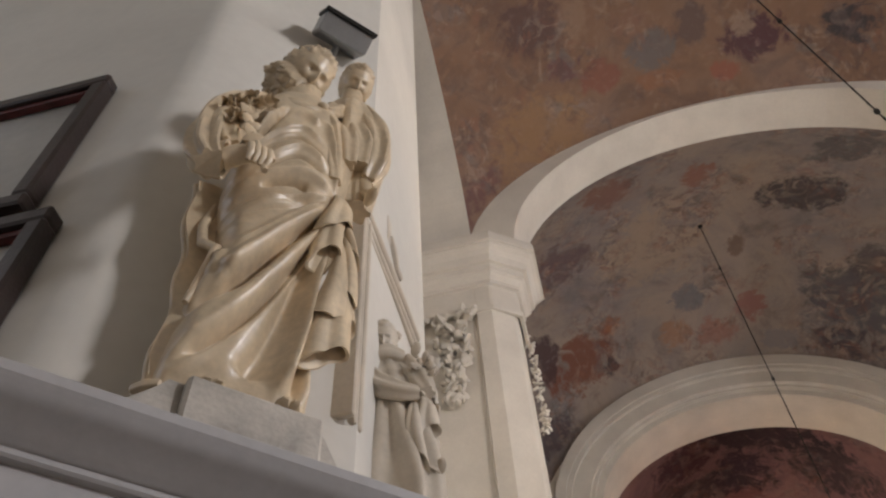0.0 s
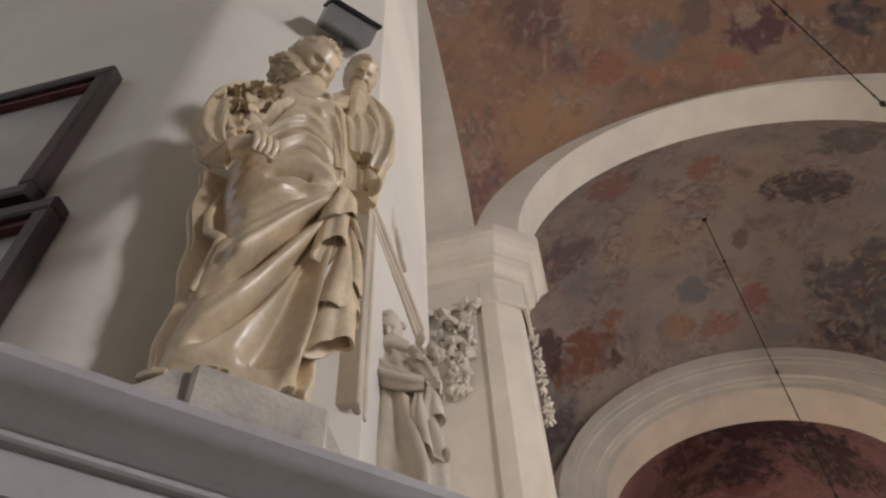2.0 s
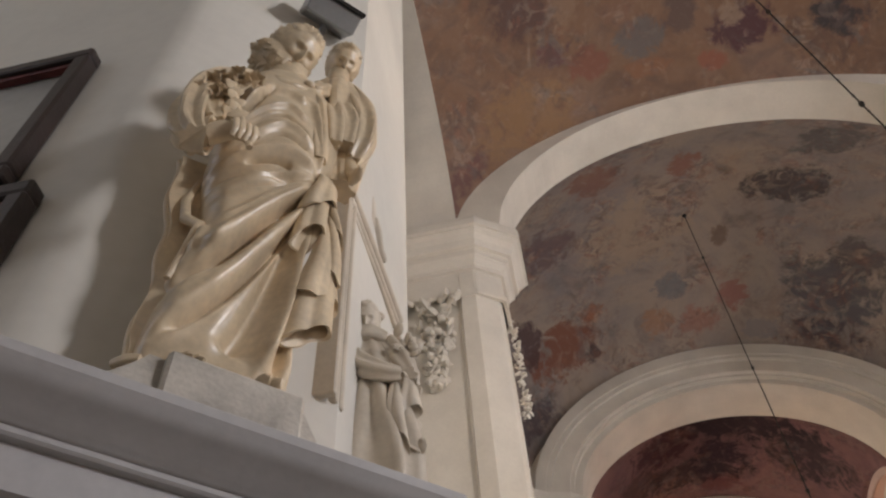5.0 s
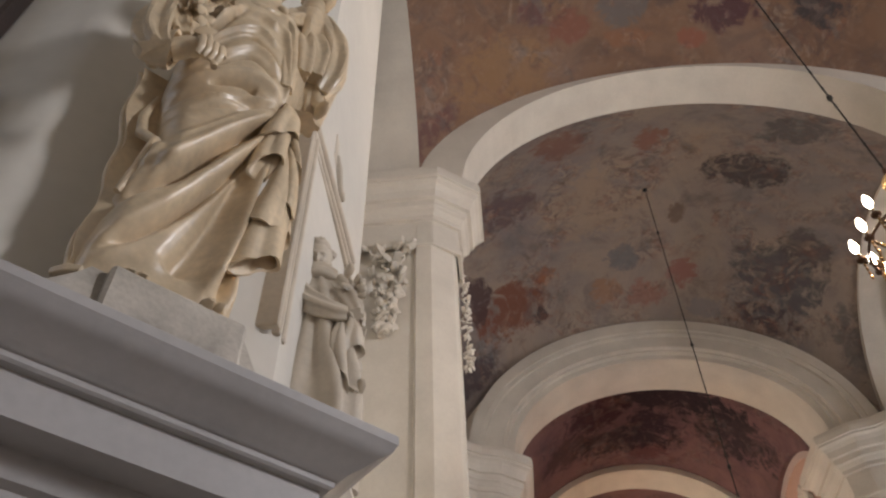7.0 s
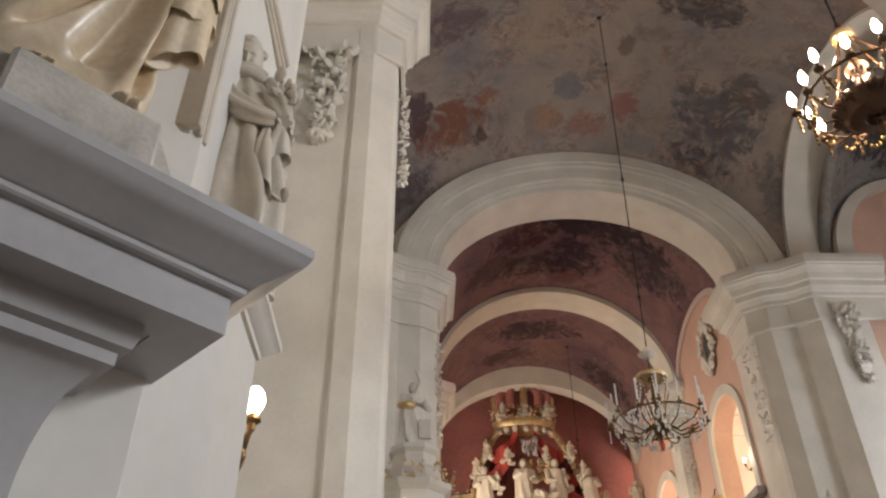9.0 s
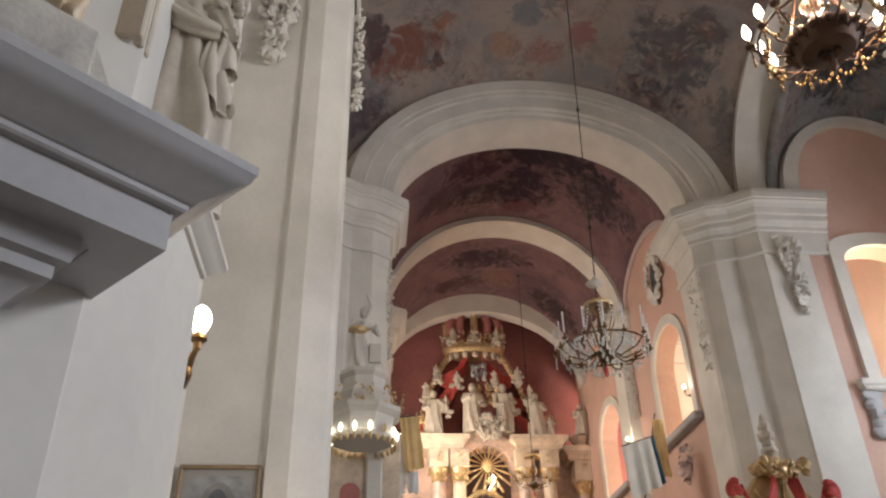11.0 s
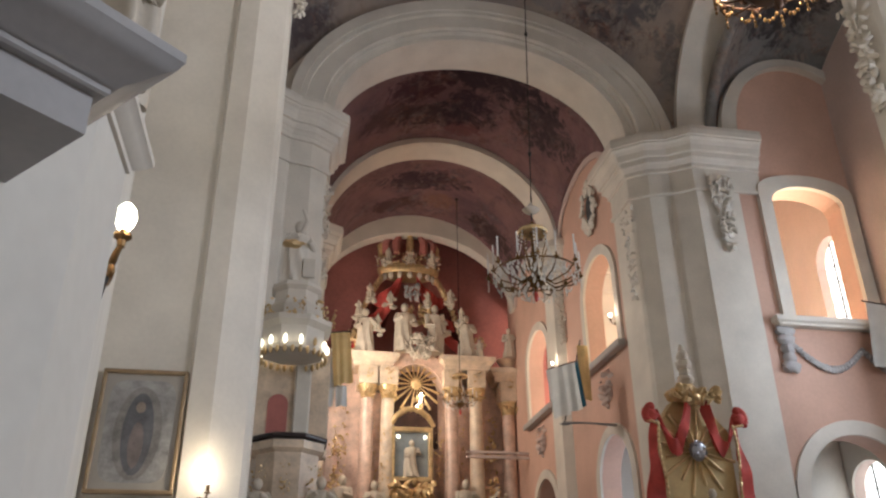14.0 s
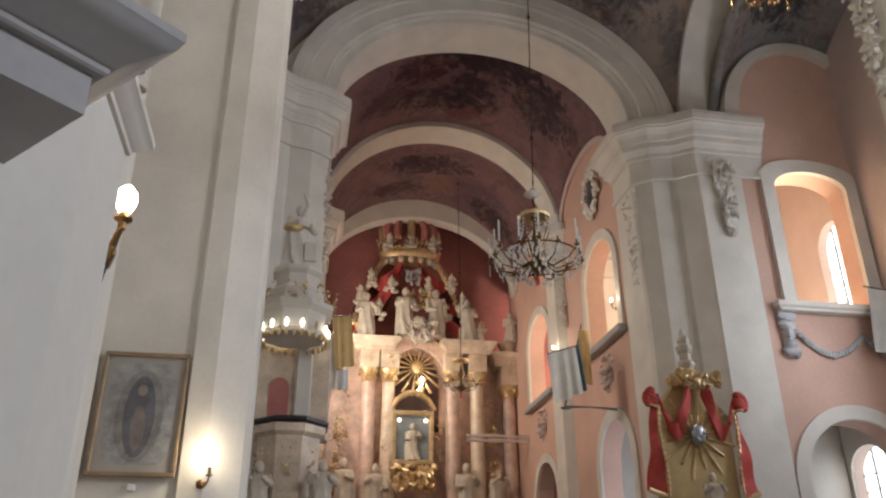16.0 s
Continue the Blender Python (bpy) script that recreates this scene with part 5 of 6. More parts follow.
def chandelier(x, y, zb, r, ztop, lit, label, arms=12, lean=0.0, tall=0.16, crystals=False):
    """Stem, hoop, arms with bulbs or candles and the hanging rod, from its lowest point zb; lean is the hook's offset in x."""
    metal = BRONZE if lit else BRASS
    c = thing("chandelier", pose(x, y, zb), label, "chandelier", "nave chandeliers")
    b = bmesh.new()
    lathe(b, [(0.0, 0.0), (0.03, 0.02), (0.02, 0.06), (0.10, 0.10), (0.15, 0.16), (0.11, 0.24), (0.05, 0.30), (0.04, 0.5), (0.09, 0.56), (0.1, 0.62), (0.04, 0.70), (0.03, 0.92), (0.06, 0.98), (0.04, 1.06), (0.02, 1.22), (0.0, 1.23)], 20)
    part("stem", b, metal, c)
    b = bmesh.new()
    g = 0.4 if lit else 1.0
    lathe(b, [(0.03 * g, 1.02), (0.2 * g, 1.04), (0.235 * g, 1.0), (0.245 * g, 1.03), (0.22 * g, 1.07), (0.12 * g, 1.12), (0.03 * g, 1.14)], 22)
    part("upper_dish", b, GOLD, c, "bright brass dish on the stem")
    b = bmesh.new()
    tube(b, [(r * math.cos(a), r * math.sin(a), 0.30) for a in (2 * math.pi * i / 40 for i in range(41))], 0.014, 6)
    part("hoop", b, metal, c)
    if lit:
        b = bmesh.new()
        lathe(b, [(0.05, 0.10), (0.2 * r, 0.04), (0.42 * r, 0.06), (0.56 * r, 0.14), (0.58 * r, 0.2), (0.53 * r, 0.2), (0.36 * r, 0.12), (0.05, 0.14)], 26)
        for k in range(16):
            a = 2 * math.pi * k / 16
            ball(b, (0.57 * r * math.cos(a), 0.57 * r * math.sin(a), 0.17), (0.05, 0.05, 0.045), 7, 5, 0.4)
        part("basket", b, metal, c, "pierced dark metal basket")
    for k in range(arms):
        chandelier_arm(c, k, arms, r, lit, metal, tall)
    rnd = random.Random(3)
    for k in range(0, arms, 4 if lit else 2):
        a = 2 * math.pi * k / arms
        ca, sa = math.cos(a), math.sin(a)
        b = bmesh.new()
        if lit:
            tube(b, [(0.03 * ca, 0.03 * sa, 1.08), (0.3 * r * ca, 0.3 * r * sa, 0.8), (0.62 * r * ca, 0.62 * r * sa, 0.52), (0.9 * r * ca, 0.9 * r * sa, 0.34)], [0.008, 0.011, 0.011, 0.008], 6)
            part("upper_stay", b, metal, c)
        elif crystals:
            for q in range(16):
                t = q / 15
                ball(b, ((0.22 + (0.85 * r - 0.22) * t ** 1.7) * ca, (0.22 + (0.85 * r - 0.22) * t ** 1.7) * sa, 1.0 - 0.68 * t - 0.12 * math.sin(math.pi * t)), (0.014, 0.014, 0.024), 6, 5)
            for q in range(14):
                g = rnd.uniform(-0.25, 0.25) + a
                ball(b, (rnd.uniform(0.2, 0.8) * r * math.cos(g), rnd.uniform(0.2, 0.8) * r * math.sin(g), rnd.uniform(0.0, 0.5)), (0.022, 0.022, 0.045), 6, 5)
            tagged(part("crystal_chain", b, CRYSTAL, c), "hanging chain of cut glass drops", kind="stuff")
            b = bmesh.new()
            tube(b, [(0.2 * ca, 0.2 * sa, 1.02), (0.24 * ca, 0.24 * sa, 0.8), (0.16 * ca, 0.16 * sa, 0.6), (0.1 * ca, 0.1 * sa, 0.34)], 0.009, 6)
            part("cage_bar", b, metal, c)
        else:
            b.free()
    b = bmesh.new()
    ball(b, (0, 0, -0.07), (0.035, 0.035, 0.09), 10, 8)
    part("pendant", b, CLOTHRED if not lit else metal, c)
    if crystals:
        b = bmesh.new()
        lathe(b, [(0.02, 1.38), (0.1, 1.40), (0.14, 1.44), (0.06, 1.5), (0.02, 1.56)], 16)
        part("cap", b, STUCCO, c, "pale cap on the hanging rod")
    b = bmesh.new()
    long = ztop - zb
    rod = lambda z: (lean * (z - 1.22) / (long - 1.22), 0, z)
    tube(b, [rod(1.22), rod(long)], 0.009, 6)
    for i in range(int((long - 1.3) / 0.35)):
        ball(b, rod(1.3 + 0.35 * i), (0.014, 0.014, 0.04), 6, 5)
    for i in (0.15, 0.45, 0.82):
        ball(b, rod(1.22 + (long - 1.22) * i), (0.03, 0.03, 0.05), 8, 6)
    part("chain", b, IRON, c, "black iron hanging rod")
    b = bmesh.new()
    ball(b, rod(long - 0.02), (0.06, 0.06, 0.05), 12, 6)
    part("ceiling_hook", b, IRON, c)
    if lit:
        for k in range(4):
            bulb_light(x + 0.5 * r * math.cos(k * math.pi / 2 + 0.4), y + 0.5 * r * math.sin(k * math.pi / 2 + 0.4), zb + 0.62, 52, 0.03, (1.0, 0.76, 0.5))
    return c


chandelier(3.62, 4.52, 6.40, 0.50, 16.2, True, "brown bronze chandelier with glowing bulbs hanging from the vault", 14)
chandelier(3.46, 11.1, 6.52, 0.66, 16.32, False, "brass and crystal chandelier with unlit candles hanging from the vault", 14, 0.25, 0.34, True)
chandelier(4.72, 23.4, 8.0, 0.45, 15.2, False, "small green bronze chandelier before the high altar", 8)

# ---- window, ledge and low arch of the chapel wall ----
trim_at = 14.13
bm = bmesh.new()
arch_ring(bm, [(9.93, 7.67)] + arc_points(10.795, 0.865, 10.42, 0.42, 24) + [(11.66, 7.67)], [(9.64, 7.67)] + arc_points(10.795, 1.155, 10.72, 0.42, 24) + [(11.95, 7.67)], trim_at, 14.25)
tagged(link_mesh("window_1", bm, STUCCO, None), "white stucco surround of the gallery opening", "window", kind="structure")
bm = bmesh.new()
sweep(bm, [(9.5, 14.25), (9.5, 14.1), (12.2, 14.1), (12.2, 14.25)][::1], [(-0.05, 7.46), (0.0, 7.46), (0.05, 7.52), (0.1, 7.56), (0.1, 7.66), (-0.05, 7.66)])
block(bm, 9.52, 12.18, 14.05, 14.25, 7.47, 7.65)
tagged(link_mesh("trim_ledge", bm, STUCCO, None), "white moulded ledge under the gallery opening", "ledge", kind="structure")
bm = bmesh.new()
arch_ring(bm, [(9.5, 0.0)] + arc_points(10.7, 1.2, 4.1, 1.2, 24) + [(11.9, 0.0)], [(9.22, 0.0)] + arc_points(10.7, 1.48, 4.1, 1.48, 24) + [(12.18, 0.0)], 14.18, 14.25)
tagged(link_mesh("trim_low_arch", bm, STUCCO, None), "white stucco surround of the low arch", "arch", kind="structure")
bm = bmesh.new()
arch_ring(bm, arc_points(11.1, 1.72, 12.15, 2.05, 30), arc_points(11.1, 2.1, 12.0, 2.4, 30), 14.05, 14.25)
tagged(link_mesh("trim_lunette", bm, STUCCO, None), "white stucco band round the lunette", "arch", kind="structure")
for x, top, bot, y0, y1 in ((12.05, 10.1, 7.55, 14.8, 16.0), (12.05, 4.95, 2.9, 15.1, 16.35), (12.05, 10.7, 7.5, 21.5, 23.7), (12.05, 9.6, 6.0, 10.4, 12.4)):
    bm = bmesh.new()
    block(bm, x + 0.2, x + 0.22, y0 - 0.1, y1 + 0.1, bot - 0.1, top + 0.3)
    w = tagged(link_mesh("window_2", bm, PANE, None), "bright daylit leaded window", "window", kind="structure")
    bm = bmesh.new()
    for i in range(1, 3):
        block(bm, x + 0.16, x + 0.19, y0 + (y1 - y0) * i / 3 - 0.012, y0 + (y1 - y0) * i / 3 + 0.012, bot, top + 0.3)
    for i in range(1, 6):
        block(bm, x + 0.165, x + 0.185, y0, y1, bot + (top - bot) * i / 6 - 0.01, bot + (top - bot) * i / 6 + 0.01)
    part("glazing_bar", bm, IRON, w, smooth=False)

# stucco bracket and swags under the ledge
swag = thing("stucco_swag", pose(0, 14.24, 0), "pale grey stucco bracket and swag below the ledge", "swag")
bm = bmesh.new()
for k, (z, w) in enumerate(((7.38, 0.22), (7.2, 0.2), (7.0, 0.15), (6.8, 0.14), (6.62, 0.2))):
    ball(bm, (9.62, -0.05, z), (w, 0.09, 0.13), 10, 7, 0.4)
part("bracket", bm, GREYSTONE, swag)
for x0, x1 in ((9.8, 11.3), (11.3, 12.6)):
    bm = bmesh.new()
    for k in range(22):
        t = k / 21
        ball(bm, (x0 + (x1 - x0) * t, -0.04, 7.1 - 0.45 * math.sin(math.pi * t) - 0.05), (0.07, 0.05, 0.055 + 0.025 * math.sin(math.pi * t)), 7, 5, 0.4)
    part("swag", bm, GREYSTONE, swag)


# ---- flags ----
def flag(x, y, z, w, h, ang, bands, label, lean=0.0, pole=None):
    f = thing("flag", pose(x, y, z, 0, lean, ang), label, "flag")
    b = bmesh.new()
    tube(b, pole or [(-0.1, 0, 0.02), (w + 0.1, 0, 0.02)], 0.014, 7)
    part("pole", b, DARKWOOD, f)
    u = 0.0
    for k, (frac, mat, hh) in enumerate(bands):
        b = bmesh.new()
        cloth(b, (w * u, 0, 0), (1, 0, 0), (0, 0, -1), w * frac, h * hh, 12, 12, 0.035, 1.2, k * 2.0)
        part("cloth", b, mat, f)
        u += frac
    return f


flag(0.30, 14.02, 6.35, 0.34, 0.92, 0, ((1.0, CLOTHWHITE, 1.0),), "white half of a church flag hanging on the pier", 4, [(-0.05, 0.02, 0.02), (0.5, 0.02, 0.45)])
flag(0.47, 13.93, 6.72, 0.34, 0.98, 0, ((0.42, CLOTHYELLOW, 1.0), (0.58, CLOTHYELLOW, 0.96)), "yellow half of a church flag hanging on the pier", -6, [(-0.05, 0.02, 0.02), (0.36, 0.02, 0.02)])
flag(0.60, 13.97, 5.76, 0.20, 0.36, 0, ((1.0, CLOTHWHITE, 1.0),), "white lower corner of a church flag on the pier", -3, [(0.0, 0.02, 0.0), (0.2, 0.02, 0.0)])
flag(5.44, 17.1, 7.26, 0.78, 1.12, -40, ((0.5, CLOTHWHITE, 1.0), (0.4, CLOTHWHITE, 0.96), (0.1, CLOTHBLUE, 0.92)), "white flag with a thin blue band by the choir wall", -6, [(0.0, 0.02, 0.02), (0.78, 0.02, 0.02)])
flag(6.17, 16.95, 7.85, 0.26, 1.28, 0, ((1.0, CLOTHYELLOW, 1.0),), "narrow yellow flag on a pole from the choir wall", 0, [(-0.42, 0.03, -1.8), (0.1, 0.03, 0.15)])
bm = bmesh.new()
tube(bm, [(5.72, 16.97, 6.05), (6.3, 16.97, 6.06), (7.02, 16.97, 6.03)], [0.03, 0.018, 0.03], 8)
ball(bm, (5.76, 16.97, 6.02), (0.13, 0.08, 0.03), 10, 6)
tagged(link_mesh("flag_bracket", bm, STEEL, None, True), "grey metal bracket that holds the choir flags", "bracket")
flag(11.42, 13.9, 8.0, 1.3, 1.5, 0, ((0.45, CLOTHWHITE, 0.92), (0.55, CLOTHBLUE, 1.0)), "white and dark blue flag hanging from the ledge", 6)

# ---- pulpit with its canopy ----
pulpit = thing("pulpit", pose(-0.12, 13.35, 0), "cream and gilt octagonal pulpit with a dark padded rim", "pulpit")


def octagon(r, z, squash=1.0):
    return [(r * math.cos(math.pi / 8 + math.pi / 4 * i), r * squash * math.sin(math.pi / 8 + math.pi / 4 * i), z) for i in range(8)]


bm = bmesh.new()
loft(bm, [octagon(r, z) for r, z in ((0.12, 2.2), (0.2, 2.5), (0.42, 2.85), (0.50, 3.05), (0.46, 3.1), (0.52, 3.2), (0.50, 3.5), (0.52, 4.36), (0.60, 4.42), (0.61, 4.54), (0.5, 4.56))])
part("body", bm, PALEMARBLE, pulpit, "cream painted panels", smooth=False)
bm = bmesh.new()
loft(bm, [octagon(0.63, 4.562), octagon(0.65, 4.58), octagon(0.65, 4.62), octagon(0.60, 4.65), octagon(0.5, 4.64)])
part("padded_rim", bm, DARKWOOD, pulpit, "dark padded rim", smooth=False)
for k in range(8):
    a = math.pi / 4 * k
    bm = bmesh.new()
    garland(bm, pose(0.50 * math.cos(a), 0.50 * math.sin(a), 4.2, 0, 0, math.degrees(a) + 90), 0.2, 0.5, 16, 20 + k, 0.04, 0.2)
    part("gilt_ornament", bm, GOLD, pulpit, "gilt leaf ornament")
bm = bmesh.new()
tube(bm, [(0.0, 0.0, 0.0), (0.0, 0.0, 2.25)], 0.12, 12)
part("stem", bm, PALEMARBLE, pulpit)
bm = bmesh.new()
block(bm, -0.62, 0.62, 0.55, 0.8, 4.5, 6.4, 0.02)
part("back_board", bm, PALEMARBLE, pulpit, "pale marbled back board", smooth=False)
bm = bmesh.new()
block(bm, 0.02, 0.3, 0.44, 0.549, 4.6, 6.25, 0.03)
part("back_pilaster", bm, STUCCO, pulpit, smooth=False)
bm = bmesh.new()
pts = [(-0.24 + 0.17 * math.cos(a), 5.38 + 0.17 * math.sin(a)) for a in (math.pi * i / 14 for i in range(15))] + [(-0.41, 4.62), (-0.07, 4.62)]
loft(bm, [[(x, 0.545, z) for x, z in pts], [(x, 0.53, z) for x, z in pts]])
part("door_panel", bm, RED, pulpit, "dark red arched door panel", smooth=False)
canopy = thing("pulpit_canopy", pose(-0.17, 13.3, 0), "cream and gilt pulpit canopy with lit fringe of lamps", "canopy")
bm = bmesh.new()
loft(bm, [octagon(r, z) for r, z in ((0.3, 6.02), (0.52, 6.04), (0.55, 6.12), (0.53, 6.14), (0.55, 6.42), (0.66, 6.50), (0.68, 6.58), (0.52, 6.62), (0.46, 6.85), (0.40, 6.92), (0.38, 7.12), (0.46, 7.18), (0.44, 7.26), (0.2, 7.3))])
part("roof", bm, STUCCO, canopy, "cream stepped roof", smooth=False)
bm = bmesh.new()
block(bm, -0.3, 0.3, 0.2, 0.9, 6.2, 6.5, 0.02)
part("wall_bracket", bm, STUCCO, canopy, smooth=False)
for k in range(28):
    a = 2 * math.pi * k / 28
    bm = bmesh.new()
    lathe(bm, [(0.004, 5.93), (0.03, 5.96), (0.036, 6.0), (0.02, 6.05), (0.0, 6.06)], 8, (0.56 * math.cos(a), 0.56 * math.sin(a), 0))
    part("gilt_tassel", bm, GOLD, canopy)
for k in range(14):
    a = 2 * math.pi * k / 14
    bm = bmesh.new()
    lathe(bm, [(0.003, 6.08), (0.028, 6.11), (0.032, 6.17), (0.02, 6.22), (0.004, 6.24)], 8, (0.575 * math.cos(a), 0.575 * math.sin(a), 0))
    part("lamp_bulb", bm, SMALLBULB if k % 5 != 2 else GOLD, canopy)
for k in range(8):
    a = math.pi / 4 * k
    bm = bmesh.new()
    garland(bm, pose(0.60 * math.cos(a), 0.60 * math.sin(a), 6.86, 0, 0, math.degrees(a) + 90), 0.3, 0.3, 18, 40 + k, 0.08, 0.1)
    tagged(part("gilt_scroll", bm, GOLD, canopy), "gilt carved scroll work", kind="stuff")
bm = bmesh.new()
figure(bm, -0.2, 13.25, 7.28, 1.3, 20, 3)
tube(bm, [(-0.17, 13.2, 8.3), (-0.08, 13.1, 8.5), (-0.16, 13.08, 8.72)], [0.05, 0.04, 0.025], 8)
block(bm, -0.1, 0.12, 13.05, 13.12, 7.4, 7.75, 0.01)
tagged(link_mesh("statue", bm, STUCCO, None, True), "white carved statue standing on the pulpit canopy", "statue")
bm = bmesh.new()
ball(bm, (-0.3, 13.08, 8.02), (0.17, 0.12, 0.07), 12, 7, 0.5)
tagged(link_mesh("gilt_drapery", bm, GOLD, None, True), "gilt drapery round the canopy statue", "drapery")
for k, (x, z, h) in enumerate(((-0.52, 2.95, 1.0), (0.42, 2.95, 1.05), (-0.95, 2.9, 0.95))):
    bm = bmesh.new()
    figure(bm, x, 12.75, z, h, 10 * k - 8, 12 + k, True)
    block(bm, x - 0.18, x + 0.18, 12.6, 13.0, 0.0, z + 0.02, 0.02)
    tagged(link_mesh("statue", bm, IVORY, None, True), "pale carved seated figure below the pulpit", "statue")

# ---- high altar ----
high = thing("high_altar", pose(XC, 25.5, 0), "pink marble and gilt high altar with columns and entablature", "altar")
bm = bmesh.new()
block(bm, -3.1, 3.25, 0.5, 1.0, 0, 10.1, 0.02)
part("back_wall", bm, MARBLE, high, smooth=False)
bm = bmesh.new()
block(bm, -3.2, 3.4, -0.6, 0.52, 0, 4.6, 0.04)
part("base", bm, MARBLE, high, smooth=False)
COLS = (-2.95, -1.5, -0.85, 1.2, 2.0, 3.15)
for k, x in enumerate(COLS):
    top = 8.75 if abs(x) < 2.9 else 8.45
    dy = -0.25 if abs(x) < 2.9 else 0.1
    bm = bmesh.new()
    lathe(bm, [(0.0, 4.6), (0.3, 4.6), (0.3, 4.75), (0.24, 4.82), (0.24, 4.95), (0.225, 6.5), (0.2, top), (0.0, top)], 22, (x, dy, 0))
    col = part("column", bm, MARBLE if k % 2 else PALEMARBLE, high, "polished marble column")
    bm = bmesh.new()
    lathe(bm, [(0.2, top), (0.23, top + 0.03), (0.21, top + 0.06), (0.25, top + 0.22), (0.33, top + 0.36), (0.33, top + 0.42), (0.0, top + 0.42)], 14, (x, dy, 0))
    garland(bm, pose(x, dy - 0.22, top + 0.36), 0.6, 0.3, 18, 60 + k, 0.1, 0.2)
    part("column_capital", bm, GOLD, col, "gilt leaf capital")
    bm = bmesh.new()
    block(bm, x - 0.3, x + 0.3, dy - 0.32, 0.52, top + 0.425, 9.75 if abs(x) < 2.9 else 9.5, 0.02)
    part("entablature_block", bm, PALEMARBLE, high, smooth=False)
    bm = bmesh.new()
    garland(bm, pose(x, dy - 0.33, 9.7), 0.3, 0.4, 16, 80 + k, 0.05, 0.3)
    part("gilt_ornament", bm, GOLD, high)
PROF = [(-0.2, 9.75), (0.0, 9.75), (0.04, 9.8), (0.04, 9.9), (0.12, 9.98), (0.2, 10.04), (0.22, 10.18), (-0.2, 10.18)]
for x0, x1 in ((-1.95, -0.75), (1.0, 2.4)):
    bm = bmesh.new()
    sweep(bm, [(x0, 0.4), (x0, -0.5), (x1, -0.5), (x1, 0.4)], PROF)
    block(bm, x0 + 0.15, x1 - 0.15, -0.35, 0.5, 9.752, 10.17)
    part("entablature", bm, PALEMARBLE, high, smooth=False)
for s in (-1, 1):
    bm = bmesh.new()
    sweep(bm, [(s * 3.1 - 0.4, 0.5), (s * 3.1 - 0.4, -0.2), (s * 3.1 + 0.4, -0.2), (s * 3.1 + 0.4, 0.5)], [(o, z - 0.25) for o, z in PROF])
    block(bm, s * 3.1 - 0.3, s * 3.1 + 0.3, -0.1, 0.5, 9.5, 9.92)
    part("entablature", bm, PALEMARBLE, high, smooth=False)
bm = bmesh.new()
arch_ring(bm, arc_points(0.07, 0.82, 9.1, 0.85, 24), arc_points(0.07, 1.15, 9.15, 1.25, 24), -0.3, 0.5)
part("centre_arch", bm, MARBLE, high, "pink marble arch over the niche", smooth=False)
NICHE = material("dark_brown_niche", (0.08, 0.035, 0.025), 0.6, scale=3, fine=30, vary=0.2)
bm = bmesh.new()
pts = [(0.07 + 0.8 * math.cos(a), 9.1 + 0.83 * math.sin(a)) for a in (math.pi * i / 20 for i in range(21))] + [(-0.73, 7.4), (0.87, 7.4)]
loft(bm, [[(x, 0.497, z) for x, z in pts], [(x, 0.44, z) for x, z in pts]])
part("niche_back", bm, NICHE, high, smooth=False)
sunburst = thing("sunburst", pose(XC + 0.07, 25.4, 9.35), "gilt sunburst of pointed rays above the altar picture", "sunburst")
bm = bmesh.new()
ball(bm, (0, -0.05, 0), (0.17, 0.08, 0.22), 16, 10, 0.1)
part("centre", bm, GOLD, sunburst)
for k in range(18):
    a = 2 * math.pi * k / 18
    L = 0.95 if math.sin(a) < -0.5 else (0.85 if k % 2 else 0.65)
    bm = bmesh.new()
    ca, sa = math.cos(a), math.sin(a)
    loft(bm, [[(0.14 * ca - w * sa, y, 0.14 * sa + w * ca) for w, y in ((-0.02, 0.02), (0.02, 0.02), (0.0, -0.03))], [(L * ca - w * sa, y, L * sa + w * ca) for w, y in ((-0.045, 0.04), (0.045, 0.04), (0.0, 0.0))]])
    part("ray", bm, GOLD, sunburst, smooth=False)
shrine2 = thing("altar_picture", pose(XC - 0.08, 25.2, 0), "glass fronted shrine with a pale figure in a gilt frame", "shrine")
for x0, x1, z0, z1 in ((-0.66, 0.66, 7.72, 7.86), (-0.66, 0.66, 6.2, 6.34), (-0.66, -0.53, 6.342, 7.718), (0.53, 0.66, 6.342, 7.718)):
    bm = bmesh.new()
    block(bm, x0, x1, -0.12, 0.1, z0, z1, 0.02)
    part("frame_bar", bm, GOLD, shrine2, smooth=False)
bm = bmesh.new()
block(bm, -0.53, 0.53, 0.05, 0.1, 6.34, 7.72)
part("back", bm, material("blue_grey_back", (0.25, 0.28, 0.30), 0.4, scale=3, fine=30, vary=0.15), shrine2, smooth=False)
for x in (-0.42, 0.42):
    bm = bmesh.new()
    lathe(bm, [(0.004, 0), (0.05, 0.02), (0.06, 0.06), (0.03, 0.1), (0.003, 0.11)], 10, (x, -0.02, 7.52))
    part("lamp", bm, SMALLBULB, shrine2)
bm = bmesh.new()
figure(bm, XC - 0.06, 25.18, 6.35, 1.15, 0, 31)
tagged(link_mesh("statue", bm, IVORY, None, True), "pale standing figure inside the altar shrine", "statue")
for s in (-1, 1):
    bm = bmesh.new()
    tube(bm, [(s * 0.7, -0.05, 7.9), (s * 0.5, -0.08, 8.2), (s * 0.22, -0.1, 8.4), (0, -0.1, 8.45)], [0.07, 0.09, 0.1, 0.08], 8)
    part("scroll", bm, GOLD, shrine2, "gilt scroll above the shrine")
    bm = bmesh.new()
    garland(bm, pose(s * 0.85, -0.1, 7.9), 0.35, 1.8, 40, 90 + s, 0.12, 0.2)
    part("side_carving", bm, GOLD, shrine2, "gilt carved side scrolls")
